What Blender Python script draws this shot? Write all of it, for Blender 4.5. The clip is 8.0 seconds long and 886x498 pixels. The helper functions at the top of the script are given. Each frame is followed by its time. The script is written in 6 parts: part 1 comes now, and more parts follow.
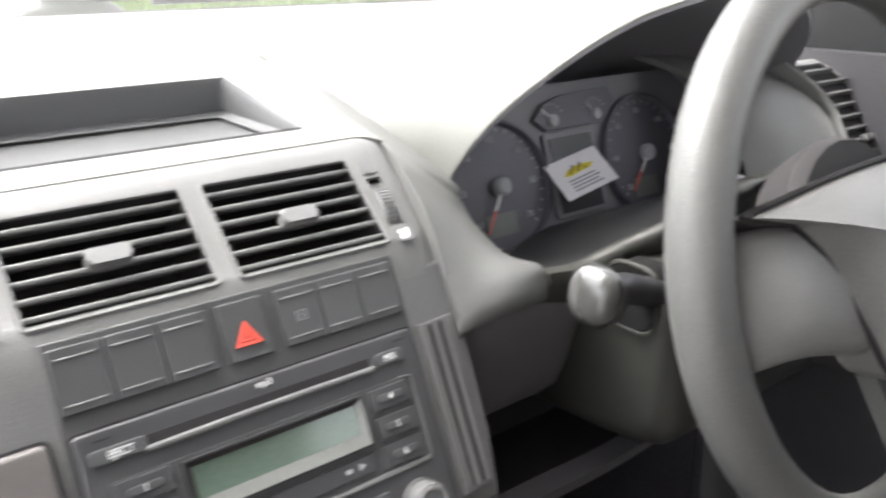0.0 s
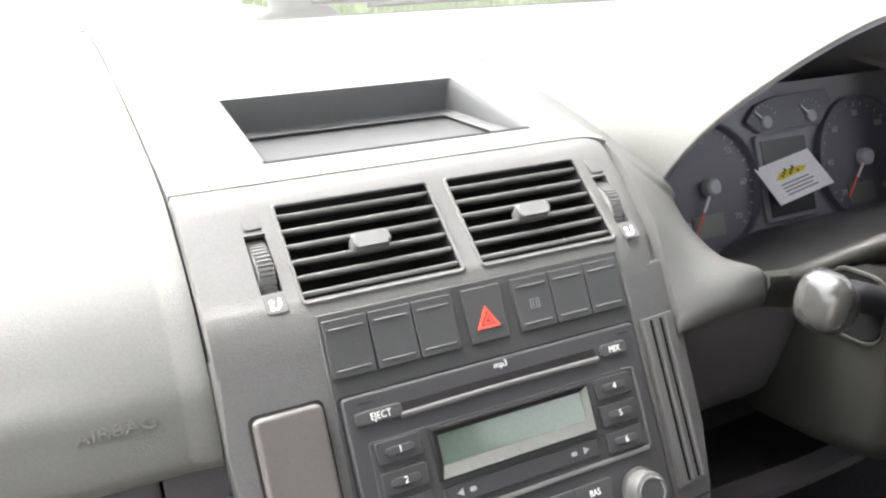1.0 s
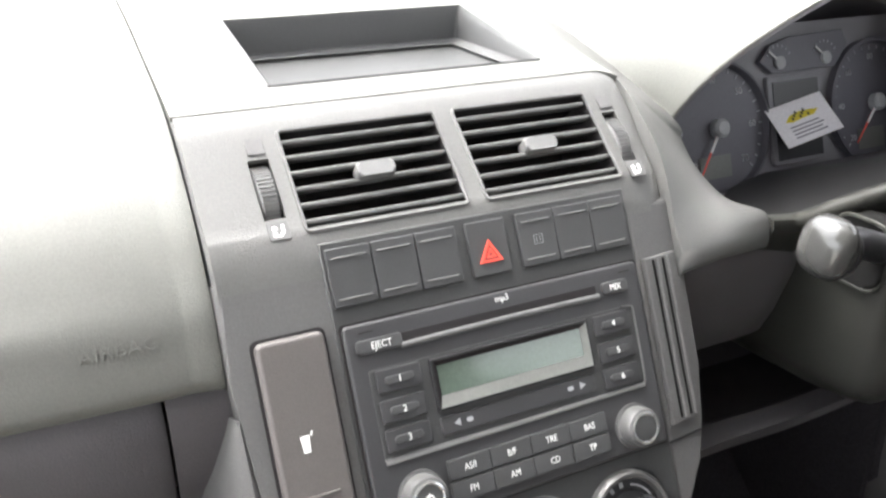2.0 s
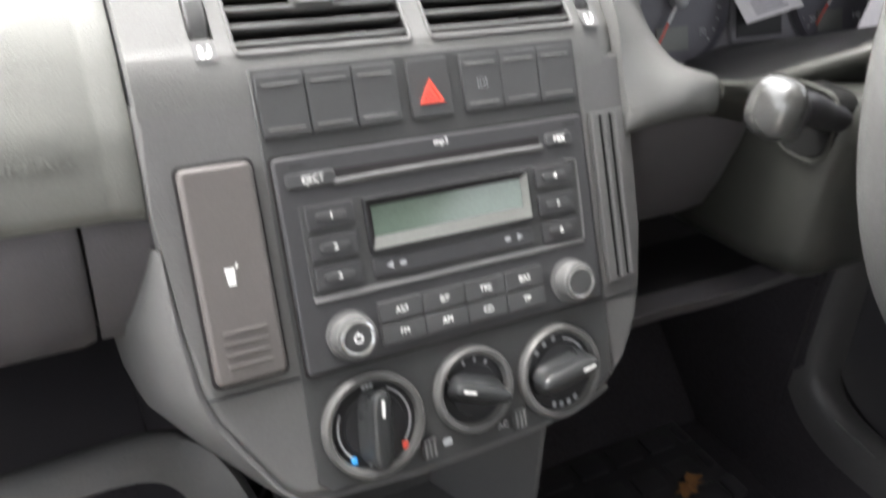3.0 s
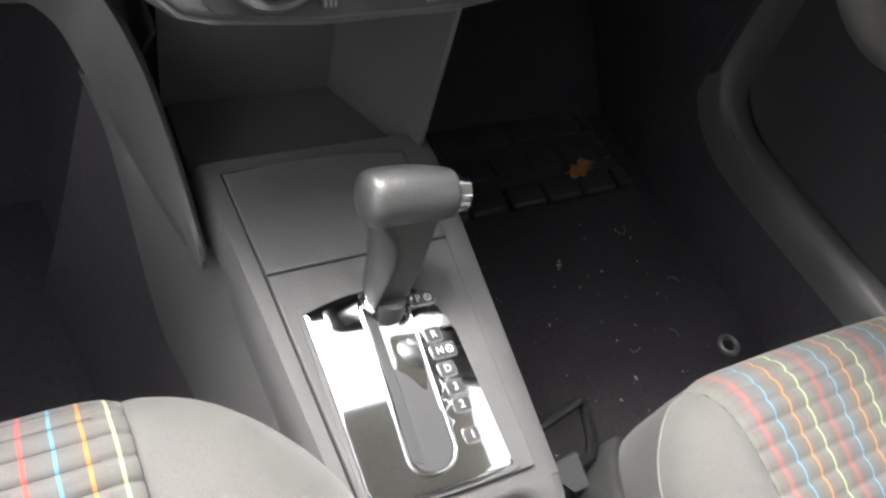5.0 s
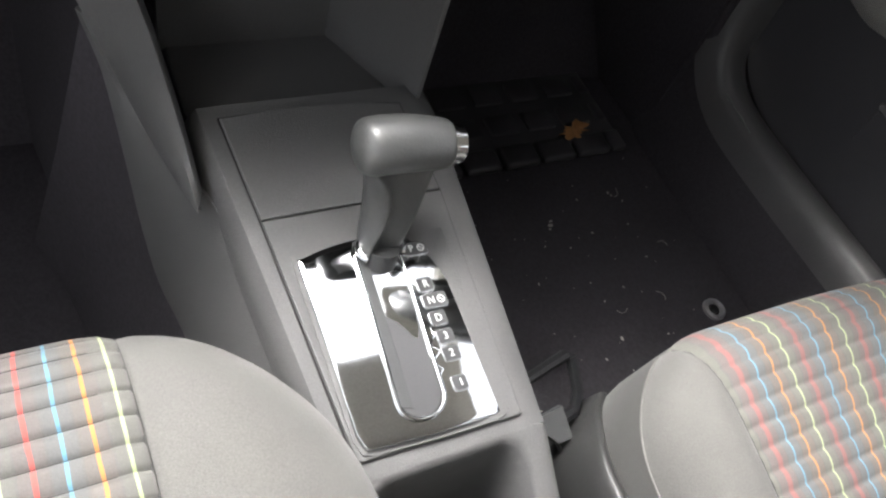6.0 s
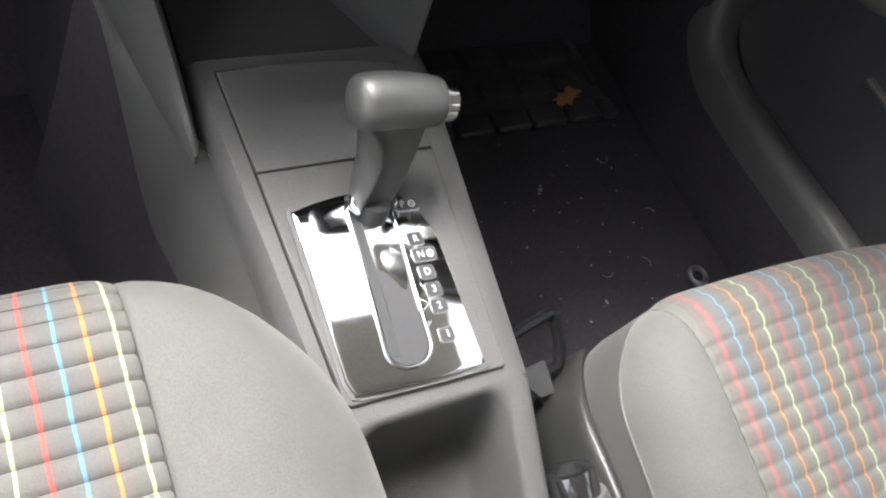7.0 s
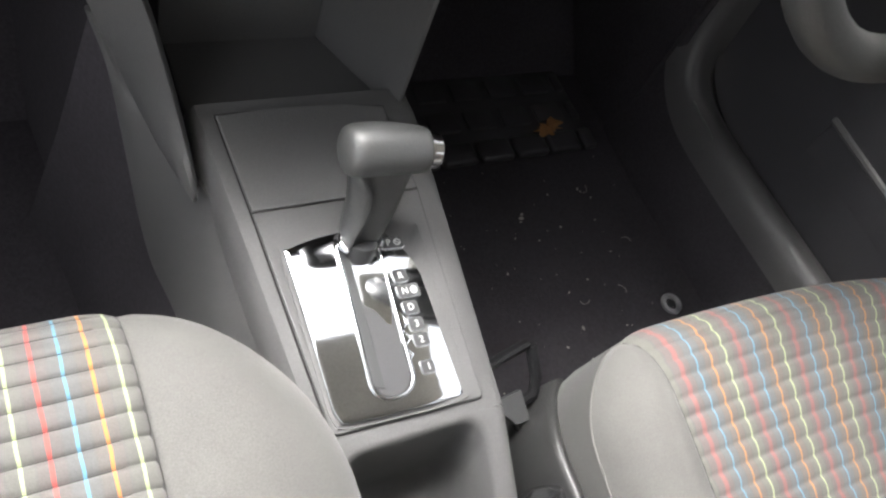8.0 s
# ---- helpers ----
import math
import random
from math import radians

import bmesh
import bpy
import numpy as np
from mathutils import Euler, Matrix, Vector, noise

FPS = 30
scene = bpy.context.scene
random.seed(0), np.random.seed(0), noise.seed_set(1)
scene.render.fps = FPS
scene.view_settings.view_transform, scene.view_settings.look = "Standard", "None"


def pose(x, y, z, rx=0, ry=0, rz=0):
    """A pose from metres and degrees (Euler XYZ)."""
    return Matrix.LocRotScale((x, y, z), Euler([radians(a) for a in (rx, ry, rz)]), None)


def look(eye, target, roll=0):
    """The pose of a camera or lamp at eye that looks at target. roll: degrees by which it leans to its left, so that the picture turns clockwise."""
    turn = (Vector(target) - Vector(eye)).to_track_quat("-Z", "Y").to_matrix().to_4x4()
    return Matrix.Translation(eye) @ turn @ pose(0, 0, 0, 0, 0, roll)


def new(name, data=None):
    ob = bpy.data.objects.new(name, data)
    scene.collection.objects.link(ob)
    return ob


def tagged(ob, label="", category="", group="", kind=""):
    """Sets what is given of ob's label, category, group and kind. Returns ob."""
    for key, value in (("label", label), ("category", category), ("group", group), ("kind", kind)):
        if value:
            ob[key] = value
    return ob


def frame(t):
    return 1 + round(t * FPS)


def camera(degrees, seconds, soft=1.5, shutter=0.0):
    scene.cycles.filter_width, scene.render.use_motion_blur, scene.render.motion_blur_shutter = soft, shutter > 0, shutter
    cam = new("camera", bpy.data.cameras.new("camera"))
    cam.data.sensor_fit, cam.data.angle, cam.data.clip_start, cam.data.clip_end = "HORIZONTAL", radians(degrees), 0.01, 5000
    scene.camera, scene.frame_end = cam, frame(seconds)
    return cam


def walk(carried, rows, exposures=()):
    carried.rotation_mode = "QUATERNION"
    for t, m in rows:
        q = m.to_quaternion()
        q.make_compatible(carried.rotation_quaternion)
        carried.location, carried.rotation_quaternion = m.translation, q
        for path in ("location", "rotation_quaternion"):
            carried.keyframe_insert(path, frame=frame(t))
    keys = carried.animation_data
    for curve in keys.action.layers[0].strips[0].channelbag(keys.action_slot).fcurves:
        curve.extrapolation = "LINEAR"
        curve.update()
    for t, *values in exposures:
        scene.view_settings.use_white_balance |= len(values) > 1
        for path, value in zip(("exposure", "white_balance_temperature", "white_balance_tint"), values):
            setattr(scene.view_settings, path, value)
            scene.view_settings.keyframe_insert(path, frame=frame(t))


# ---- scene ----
cam = camera(58.0, 8.0, soft=2.2, shutter=0.5)
PATH = [
    (0, (-0.156, 0.177, 0.901), (0.995, 1.666, 0.223), -0.4),
    (0.2, (-0.1774, 0.1812, 0.9023), (0.8999, 1.7172, 0.2094), -0.59),
    (0.5, (-0.195, 0.186, 0.905), (0.704, 1.827, 0.201), -1.9),
    (0.7, (-0.2124, 0.1885, 0.9104), (0.6417, 1.8589, 0.2173), -1.98),
    (1, (-0.209, 0.179, 0.91), (0.613, 1.87, 0.229), -1.8),
    (2.3, (-0.213, 0.184, 0.908), (0.584, 1.786, 0.014), 1.2),
    (2.5, (-0.214, 0.18, 0.897), (0.593, 1.759, -0.027), 2.2),
    (2.7, (-0.2098, 0.1808, 0.8889), (0.6145, 1.7234, -0.081), 3.17),
    (3, (-0.202, 0.175, 0.87), (0.65, 1.656, -0.17), 4.3),
    (3.2, (-0.2008, 0.175, 0.858), (0.675, 1.5858, -0.2566), 5.63),
    (3.5, (-0.201, 0.176, 0.844), (0.677, 1.53, -0.337), 7.6),
    (3.8, (-0.2038, 0.1739, 0.8302), (0.671, 1.471, -0.4157), 9.73),
    (4, (-0.202, 0.166, 0.819), (0.665, 1.39, -0.505), 12.3),
    (4.2, (-0.2031, 0.1602, 0.8065), (0.6793, 1.2981, -0.5814), 15.92),
    (4.5, (-0.202, 0.154, 0.791), (0.676, 1.189, -0.678), 19.7),
    (5, (-0.199, 0.137, 0.791), (0.7, 1.069, -0.734), 23.6),
    (6.5, (-0.209, 0.124, 0.789), (0.69, 0.939, -0.801), 29.1),
    (7, (-0.213, 0.115, 0.798), (0.694, 0.889, -0.808), 31.0),
    (7.5, (-0.22, 0.116, 0.82), (0.703, 0.879, -0.782), 32.1),
    (8, (-0.225, 0.117, 0.838), (0.719, 0.898, -0.742), 32.7),
]
EXPOSURE = [(0.0, 2.74), (1.2, 2.80), (2.5, 2.76), (3.5, 2.70), (4.0, 2.58), (4.5, 2.45), (5.0, 2.36), (6.5, 2.35), (8.0, 2.37)]
walk(cam, [(t, look(eye, target, roll)) for t, eye, target, roll in PATH], EXPOSURE)


# ---- world and light ----
world = bpy.data.worlds.new("sky")
scene.world = world
world.use_nodes = True
wn = world.node_tree
sky = wn.nodes.new("ShaderNodeTexSky")
sky.sky_type, sky.sun_disc = "NISHITA", False
sky.sun_elevation, sky.sun_rotation = radians(62), radians(-31)
sky.air_density, sky.dust_density, sky.ozone_density = 1.0, 3.0, 1.0
wn.nodes["Background"].inputs[1].default_value = 0.15
pale = wn.nodes.new("ShaderNodeHueSaturation")
pale.inputs["Saturation"].default_value = 0.14
wn.links.new(sky.outputs[0], pale.inputs["Color"])
wn.links.new(pale.outputs[0], wn.nodes["Background"].inputs[0])
sun = new("sun", bpy.data.lights.new("sun", "SUN"))
sun.data.energy, sun.data.angle, sun.data.color = 0.95, radians(24), (1.0, 0.975, 0.945)
sun.matrix_world = look((-1.4, 2.3, 5.0), (0, 0, 0))


# ---- materials ----
def material(name, colour, rough=0.5, metal=0.0, grain=0.0, scale=900.0, stain=0.12, stain_scale=14.0, coat=0.0, spec=0.5, sheen=0.0, fleck=0.07):
    """A surface with a fine grain in relief and large, faint unevenness of colour and gloss."""
    m = bpy.data.materials.new(name)
    m.use_nodes = True
    t = m.node_tree
    b = t.nodes["Principled BSDF"]
    b.inputs["Roughness"].default_value, b.inputs["Metallic"].default_value = rough, metal
    b.inputs["Specular IOR Level"].default_value = spec
    b.inputs["Coat Weight"].default_value = coat
    b.inputs["Coat Roughness"].default_value = 0.08
    b.inputs["Sheen Weight"].default_value = sheen
    co = t.nodes.new("ShaderNodeTexCoord")
    big = t.nodes.new("ShaderNodeTexNoise")
    big.inputs["Scale"].default_value, big.inputs["Detail"].default_value = stain_scale, 6
    t.links.new(co.outputs["Object"], big.inputs["Vector"])
    ramp = t.nodes.new("ShaderNodeMix")
    ramp.data_type = "RGBA"
    ramp.inputs["A"].default_value = (*[c * (1 - stain) for c in colour], 1)
    ramp.inputs["B"].default_value = (*[min(1, c * (1 + stain)) for c in colour], 1)
    t.links.new(big.outputs["Fac"], ramp.inputs["Factor"])
    # fine flecks of colour, the size of the grain or the yarn
    dots = t.nodes.new("ShaderNodeTexNoise")
    dots.inputs["Scale"].default_value, dots.inputs["Detail"].default_value = scale * 0.6, 3
    t.links.new(co.outputs["Object"], dots.inputs["Vector"])
    span = t.nodes.new("ShaderNodeMapRange")
    span.inputs["From Min"].default_value, span.inputs["From Max"].default_value = 0.3, 0.7
    span.inputs["To Min"].default_value, span.inputs["To Max"].default_value = 1 - fleck, 1 + fleck
    t.links.new(dots.outputs["Fac"], span.inputs["Value"])
    both = t.nodes.new("ShaderNodeVectorMath")
    both.operation = "SCALE"
    t.links.new(ramp.outputs["Result"], both.inputs[0])
    t.links.new(span.outputs["Result"], both.inputs["Scale"])
    t.links.new(both.outputs[0], b.inputs["Base Color"])
    mr = t.nodes.new("ShaderNodeMapRange")
    mr.inputs["To Min"].default_value, mr.inputs["To Max"].default_value = max(0, rough * 0.85), min(1, rough * 1.15)
    t.links.new(big.outputs["Fac"], mr.inputs["Value"])
    t.links.new(mr.outputs["Result"], b.inputs["Roughness"])
    if grain:
        fine = t.nodes.new("ShaderNodeTexNoise")
        fine.inputs["Scale"].default_value, fine.inputs["Detail"].default_value = scale, 2
        t.links.new(co.outputs["Object"], fine.inputs["Vector"])
        bump = t.nodes.new("ShaderNodeBump")
        bump.inputs["Strength"].default_value, bump.inputs["Distance"].default_value = grain, 0.0006
        t.links.new(fine.outputs["Fac"], bump.inputs["Height"])
        t.links.new(bump.outputs["Normal"], b.inputs["Normal"])
    return m


def plaid_material(name, first, order, reds=0.02, tint=0.02, slant=0.0, strong=0.9, fan=0.0, pitch=0.0585, level=0.2):
    """Grey woven cloth with coloured yarn lines that run from the seat's front to its back."""
    m = material(name, (0.135, 0.131, 0.125), 0.9, grain=0.5, scale=1400, stain=0.1, sheen=0.15)
    t = m.node_tree
    b = t.nodes["Principled BSDF"]
    base = b.inputs["Base Color"].links[0].from_socket
    co = t.nodes.new("ShaderNodeTexCoord")
    sep = t.nodes.new("ShaderNodeSeparateXYZ")
    t.links.new(co.outputs["Object"], sep.inputs[0])
    wob = t.nodes.new("ShaderNodeTexNoise")
    wob.inputs["Scale"].default_value = 60
    t.links.new(co.outputs["Object"], wob.inputs["Vector"])

    def calc(op, a, c):
        n = t.nodes.new("ShaderNodeMath")
        n.operation = op
        for i, v in enumerate((a, c)):
            if isinstance(v, (int, float)):
                n.inputs[i].default_value = v
            else:
                t.links.new(v, n.inputs[i])
        return n.outputs[0]

    x = calc("ADD", sep.outputs[0], calc("MULTIPLY", calc("SUBTRACT", wob.outputs["Fac"], 0.5), 0.0016))
    lean = calc("ADD", slant, calc("MULTIPLY", calc("SUBTRACT", sep.outputs[0], 0.235), fan))
    x = calc("SUBTRACT", x, calc("MULTIPLY", calc("SUBTRACT", sep.outputs[1], level), lean))
    cell = calc("MULTIPLY", calc("FLOORED_MODULO", calc("SUBTRACT", x, first), pitch), 1 / pitch)
    colours = {"red": (0.50, 0.10, 0.085), "blue": (0.14, 0.34, 0.47), "orange": (0.60, 0.25, 0.07), "green": (0.47, 0.56, 0.30)}
    col = base
    for i, key in enumerate(order):
        wide = reds if key == "red" else 0.0165 if strong > 0.8 else 0.0135
        off = calc("ABSOLUTE", calc("SUBTRACT", cell, 0.125 + 0.25 * i), 0.0)
        for half, weight in ((0.115, tint), (wide, strong * (0.40 if strong < 0.8 and key == "red" else 1.0))):
            inside = calc("MULTIPLY", calc("LESS_THAN", off, half), weight)
            mix = t.nodes.new("ShaderNodeMix")
            mix.data_type = "RGBA"
            mix.inputs["B"].default_value = (*colours[key], 1)
            t.links.new(inside, mix.inputs["Factor"])
            t.links.new(col, mix.inputs["A"])
            col = mix.outputs["Result"]
    t.links.new(col, b.inputs["Base Color"])
    return m


def glass_material(name, tint=(1, 1, 1), rough=0.0):
    m = bpy.data.materials.new(name)
    m.use_nodes = True
    b = m.node_tree.nodes["Principled BSDF"]
    b.inputs["Base Color"].default_value = (*tint, 1)
    b.inputs["Transmission Weight"].default_value, b.inputs["Roughness"].default_value, b.inputs["IOR"].default_value = 1.0, rough, 1.45
    return m


M_DASH = material("dash_plastic", (0.158, 0.160, 0.148), 0.5, grain=0.55, scale=1100, stain=0.06)
# Dash plastic lightened to stand for light on its end and the shelf lip.
M_LIT = material("lightened_plastic", (0.23, 0.228, 0.224), 0.45, grain=0.5, scale=1100, stain=0.06)
M_STACK = material("stack_plastic", (0.113, 0.113, 0.110), 0.48, grain=0.6, scale=1100, stain=0.06)
M_FACIA = material("facia_plastic", (0.049, 0.050, 0.051), 0.45, grain=0.5, scale=1200, stain=0.07)
M_GREY = material("console_plastic", (0.106, 0.105, 0.105), 0.5, grain=0.6, scale=1000, stain=0.07)
M_LOWER = material("lower_dash_plastic", (0.084, 0.079, 0.085), 0.5, grain=0.5, scale=1000, stain=0.08)
M_FLAP = material("flap_plastic", (0.105, 0.096, 0.093), 0.45, grain=0.4, scale=1300, stain=0.06)
M_SWITCH = material("switch_plastic", (0.056, 0.057, 0.059), 0.42, grain=0.3, scale=1500, stain=0.06)
M_GRIP = material("grip_plastic", (0.024, 0.025, 0.026), 0.28, grain=0.2, scale=1500, stain=0.06)
M_RADIO = material("radio_plastic", (0.044, 0.044, 0.047), 0.42, grain=0.3, scale=1500, stain=0.06)
M_BLACK = material("black_plastic", (0.018, 0.018, 0.02), 0.4, grain=0.2, scale=1200)
# Matt black for dark trim and for the shade inside hollows.
M_VOID = material("black_trim_and_void", (0.012, 0.01, 0.011), 0.8)
M_SLAT = material("slat_plastic", (0.1, 0.1, 0.1), 0.38, grain=0.2, scale=1500)
M_TAB = material("tab_plastic", (0.13, 0.13, 0.13), 0.35, grain=0.2, scale=1500)
M_CHROME = material("chrome", (0.78, 0.79, 0.8), 0.06, metal=1.0, stain=0.03, stain_scale=40)
M_KNOBRING = material("brushed_chrome", (0.62, 0.63, 0.64), 0.24, metal=0.9, stain=0.03, stain_scale=40)
M_PLATE = material("mirror_chrome_plate", (0.72, 0.73, 0.75), 0.05, metal=1.0, stain=0.06, stain_scale=30)
M_SATIN = material("satin_metal_paint", (0.3, 0.3, 0.31), 0.35, metal=0.6, grain=0.2, scale=1500)
M_MARKER = material("grey_marker_plastic", (0.075, 0.075, 0.078), 0.35, grain=0.2, scale=1500)
M_STALK = material("stalk_plastic", (0.042, 0.042, 0.041), 0.24, grain=0.1, scale=1500, coat=1.0)
M_COLUMN = material("column_plastic", (0.027, 0.0275, 0.0245), 0.34, grain=0.5, scale=1100, stain=0.08)
M_SHELF = material("dark_shelf_plastic", (0.036, 0.035, 0.037), 0.45, grain=0.4, scale=1000)
M_RING = material("grey_ring_plastic", (0.17, 0.17, 0.17), 0.4, grain=0.3, scale=1500)
M_DIALRING = material("dial_ring_plastic", (0.100, 0.099, 0.098), 0.36, grain=0.3, scale=1500)
M_WHITE = material("white_print", (0.8, 0.8, 0.8), 0.5, stain=0.03)
M_DIM = material("grey_print", (0.4, 0.41, 0.43), 0.5, stain=0.03)
M_FAINT = material("faint_print", (0.22, 0.225, 0.24), 0.5, stain=0.03)
M_RED = material("red_print", (0.85, 0.10, 0.07), 0.4, stain=0.03)
M_BLUE = material("blue_print", (0.05, 0.33, 0.75), 0.4, stain=0.03)
M_LCD = material("green_grey_lcd", (0.09, 0.125, 0.10), 0.2, stain=0.08, stain_scale=12, coat=0.8)
M_LCDFRAME = material("lcd_frame", (0.165, 0.17, 0.162), 0.35, stain=0.05)
# Gauge and cluster greys raised to stand for glare on a missing lens.
M_DIALFACE = material("gauge_face", (0.115, 0.112, 0.135), 0.5, stain=0.05)
M_CLUSTER = material("cluster_plastic", (0.21, 0.205, 0.225), 0.45, grain=0.3, scale=1400)
M_CARD = material("white_card", (0.88, 0.86, 0.90), 0.55, stain=0.03)
M_YELLOW = material("yellow_print", (0.75, 0.62, 0.05), 0.5, stain=0.04)
M_INK = material("black_print", (0.03, 0.03, 0.03), 0.5)
M_TEXTINK = material("grey_text_print", (0.25, 0.24, 0.3), 0.5)
M_LEATHER = material("knob_skin", (0.056, 0.057, 0.057), 0.43, grain=0.4, scale=600, stain=0.1, spec=0.9)
M_RIM = material("wheel_skin", (0.092, 0.092, 0.090), 0.36, grain=0.8, scale=800, stain=0.08)
M_PAD = material("wheel_pad_skin", (0.165, 0.162, 0.16), 0.42, grain=0.6, scale=900, stain=0.08)
M_GROOVE = material("groove_shadow", (0.03, 0.03, 0.028), 0.95)
M_CLOTH = material("grey_seat_cloth", (0.133, 0.130, 0.122), 0.92, grain=0.5, scale=1500, stain=0.14, stain_scale=26, sheen=0.2, fleck=0.13)
M_CLOTHDARK = material("dark_seat_cloth", (0.055, 0.055, 0.052), 0.92, grain=0.5, scale=1500, stain=0.09, sheen=0.15)
M_PIPING = material("seam_thread", (0.16, 0.157, 0.148), 0.85, grain=0.4, scale=1200)
M_PLAID_A = plaid_material("striped_cloth_a", -0.2313, ("red", "blue", "orange", "green"))
M_PLAID_B = plaid_material("striped_cloth_b", 0.2058, ("red", "blue", "orange", "green"), 0.036, 0.045, 0.20, 0.74, 1.7, 0.0600, 0.15)
M_CARPET = material("black_carpet", (0.049, 0.044, 0.051), 0.97, grain=0.8, scale=420, stain=0.35, stain_scale=9, fleck=0.2)
M_MAT = material("black_rubber", (0.062, 0.060, 0.064), 0.38, grain=0.6, scale=700, stain=0.2)
M_SILL = material("sill_plastic", (0.102, 0.099, 0.100), 0.38, grain=0.5, scale=700, stain=0.15)
M_SHIELD = material("shield_plastic", (0.034, 0.034, 0.034), 0.36, grain=0.4, scale=900, stain=0.1)
M_DOOR = material("door_plastic", (0.062, 0.060, 0.066), 0.5, grain=0.6, scale=900, stain=0.1)
M_BUCKLE = material("buckle_plastic", (0.010, 0.010, 0.011), 0.45, grain=0.2, scale=1200, spec=0.2)
M_DARKCHROME = material("smoked_chrome", (0.16, 0.16, 0.165), 0.12, metal=0.9, stain=0.06, stain_scale=40)
# Near-black that stands for the shade in a recess and in grooves.
M_PIT = material("gap_shade", (0.009, 0.009, 0.009), 0.8, spec=0.08)
M_LEAF = material("dry_leaf", (0.42, 0.20, 0.075), 0.7, grain=0.5, scale=300, stain=0.25, stain_scale=90)
M_CRUMB = material("pale_crumbs", (0.5, 0.48, 0.43), 0.8)
M_ROOF = material("headlining_cloth", (0.42, 0.41, 0.39), 0.95, grain=0.3, scale=1200)
M_TRIM = material("pillar_trim", (0.4, 0.39, 0.36), 0.7, grain=0.4, scale=1000)
M_GLASS = glass_material("window_glass")
M_GRAVEL = material("pale_gravel", (0.42, 0.40, 0.35), 0.95, grain=0.6, scale=40, stain=0.25, stain_scale=2)
M_GRASS = material("grass", (0.10, 0.16, 0.035), 0.8, grain=0.5, scale=30, stain=0.4, stain_scale=3)


# ---- builders ----
BASE = {}


def thing(name, loc, label, category, group="", kind=""):
    ob = new(name)
    ob.location = loc
    ob.empty_display_size = 0.02
    BASE[ob] = Vector(loc)
    return tagged(ob, label, category, group, kind)


def mesh_of(name, bm, mat, angle=38):
    bmesh.ops.recalc_face_normals(bm, faces=bm.faces)
    me = bpy.data.meshes.new(name)
    bm.to_mesh(me)
    bm.free()
    for p in me.polygons:
        p.use_smooth = True
    me.set_sharp_from_angle(angle=radians(angle))
    me.materials.append(mat)
    return me


def part(name, bm, mat, parent=None, label="", angle=38, m=None):
    """Links a bmesh (or a finished mesh) as one object under a thing or part."""
    me = bm if isinstance(bm, bpy.types.Mesh) else mesh_of(name, bm, mat, angle)
    ob = new(name, me)
    if m is not None:
        ob.matrix_basis = m
    if parent is not None:
        ob.parent = parent
        if parent in BASE:
            ob.matrix_parent_inverse = Matrix.Translation(-BASE[parent])
    if label:
        ob["label"] = label
    return ob


def solid(name, bm, mat, label, category, kind="", angle=38):
    """A thing of one mesh."""
    return tagged(part(name, bm, mat, None, "", angle), label, category, "", kind)


def basis(o, x, y, z):
    return Matrix((x, y, z)).transposed().to_4x4().copy() if o is None else Matrix.Translation(o) @ Matrix((x, y, z)).transposed().to_4x4()


U = Vector((1, 0, 0))
FO, FV, FN = Vector((0, 0.51, 0.621)), Vector((0, 0.4386, 0.8987)), Vector((0, -0.8987, 0.4386))
GO, GV, GN = Vector((0, 0.568, 0.736)), Vector((0, 0.763, 0.646)), Vector((0, -0.646, 0.763))
CO, CV, CN = Vector((0, 0.386, 0.344)), Vector((0, 0.9917, 0.1289)), Vector((0, -0.1289, 0.9917))
KO, KV, KN = Vector((0.43, 0.70, 0.71)), Vector((0, 0.34, 0.94)), Vector((0, -0.94, 0.34))


def on(o, v, n):
    """Places on a sloping panel: across, up, out."""
    return lambda x=0, y=0, z=0, turn=0: basis(o + U * x + v * y + n * z, U, v, n) @ Matrix.Rotation(radians(turn), 4, "Z")


FLANK = lambda x=0, y=0, z=0: basis(FO + U * 0.1012, U, FV, FN) @ Matrix.Rotation(radians(9), 4, "Y") @ Matrix.Translation(((x - 0.1012) * 1.06, y, z))
FACIA, VENT, DECK, CLUSTER = on(FO, FV, FN), on(GO, GV, GN), on(CO, CV, CN), on(KO, KV, KN)


def box(bm, lo, hi, bevel=0.0, seg=2, m=None):
    r = bmesh.ops.create_cube(bm, size=1)
    vs = r["verts"]
    lo, hi = Vector(lo), Vector(hi)
    for v in vs:
        v.co = Vector([(a + b) / 2 + c * (b - a) for a, b, c in zip(lo, hi, v.co)])
    if bevel:
        es = list({e for v in vs for e in v.link_edges})
        out = bmesh.ops.bevel(bm, geom=es, offset=bevel, segments=seg, affect="EDGES", profile=0.5)
        vs = list({v for f in out["faces"] for v in f.verts} | {v for v in vs if v.is_valid})
    if m is not None:
        vs = [v for v in vs if v.is_valid]
        seen = set()
        stack = list(vs)
        while stack:
            v = stack.pop()
            if v in seen:
                continue
            seen.add(v)
            stack += [e.other_vert(v) for e in v.link_edges if e.other_vert(v) not in seen]
        bmesh.ops.transform(bm, matrix=m, verts=list(seen))
    return bm


def block(lo, hi, bevel=0.0, seg=2, m=None):
    return box(bmesh.new(), lo, hi, bevel, seg, m)


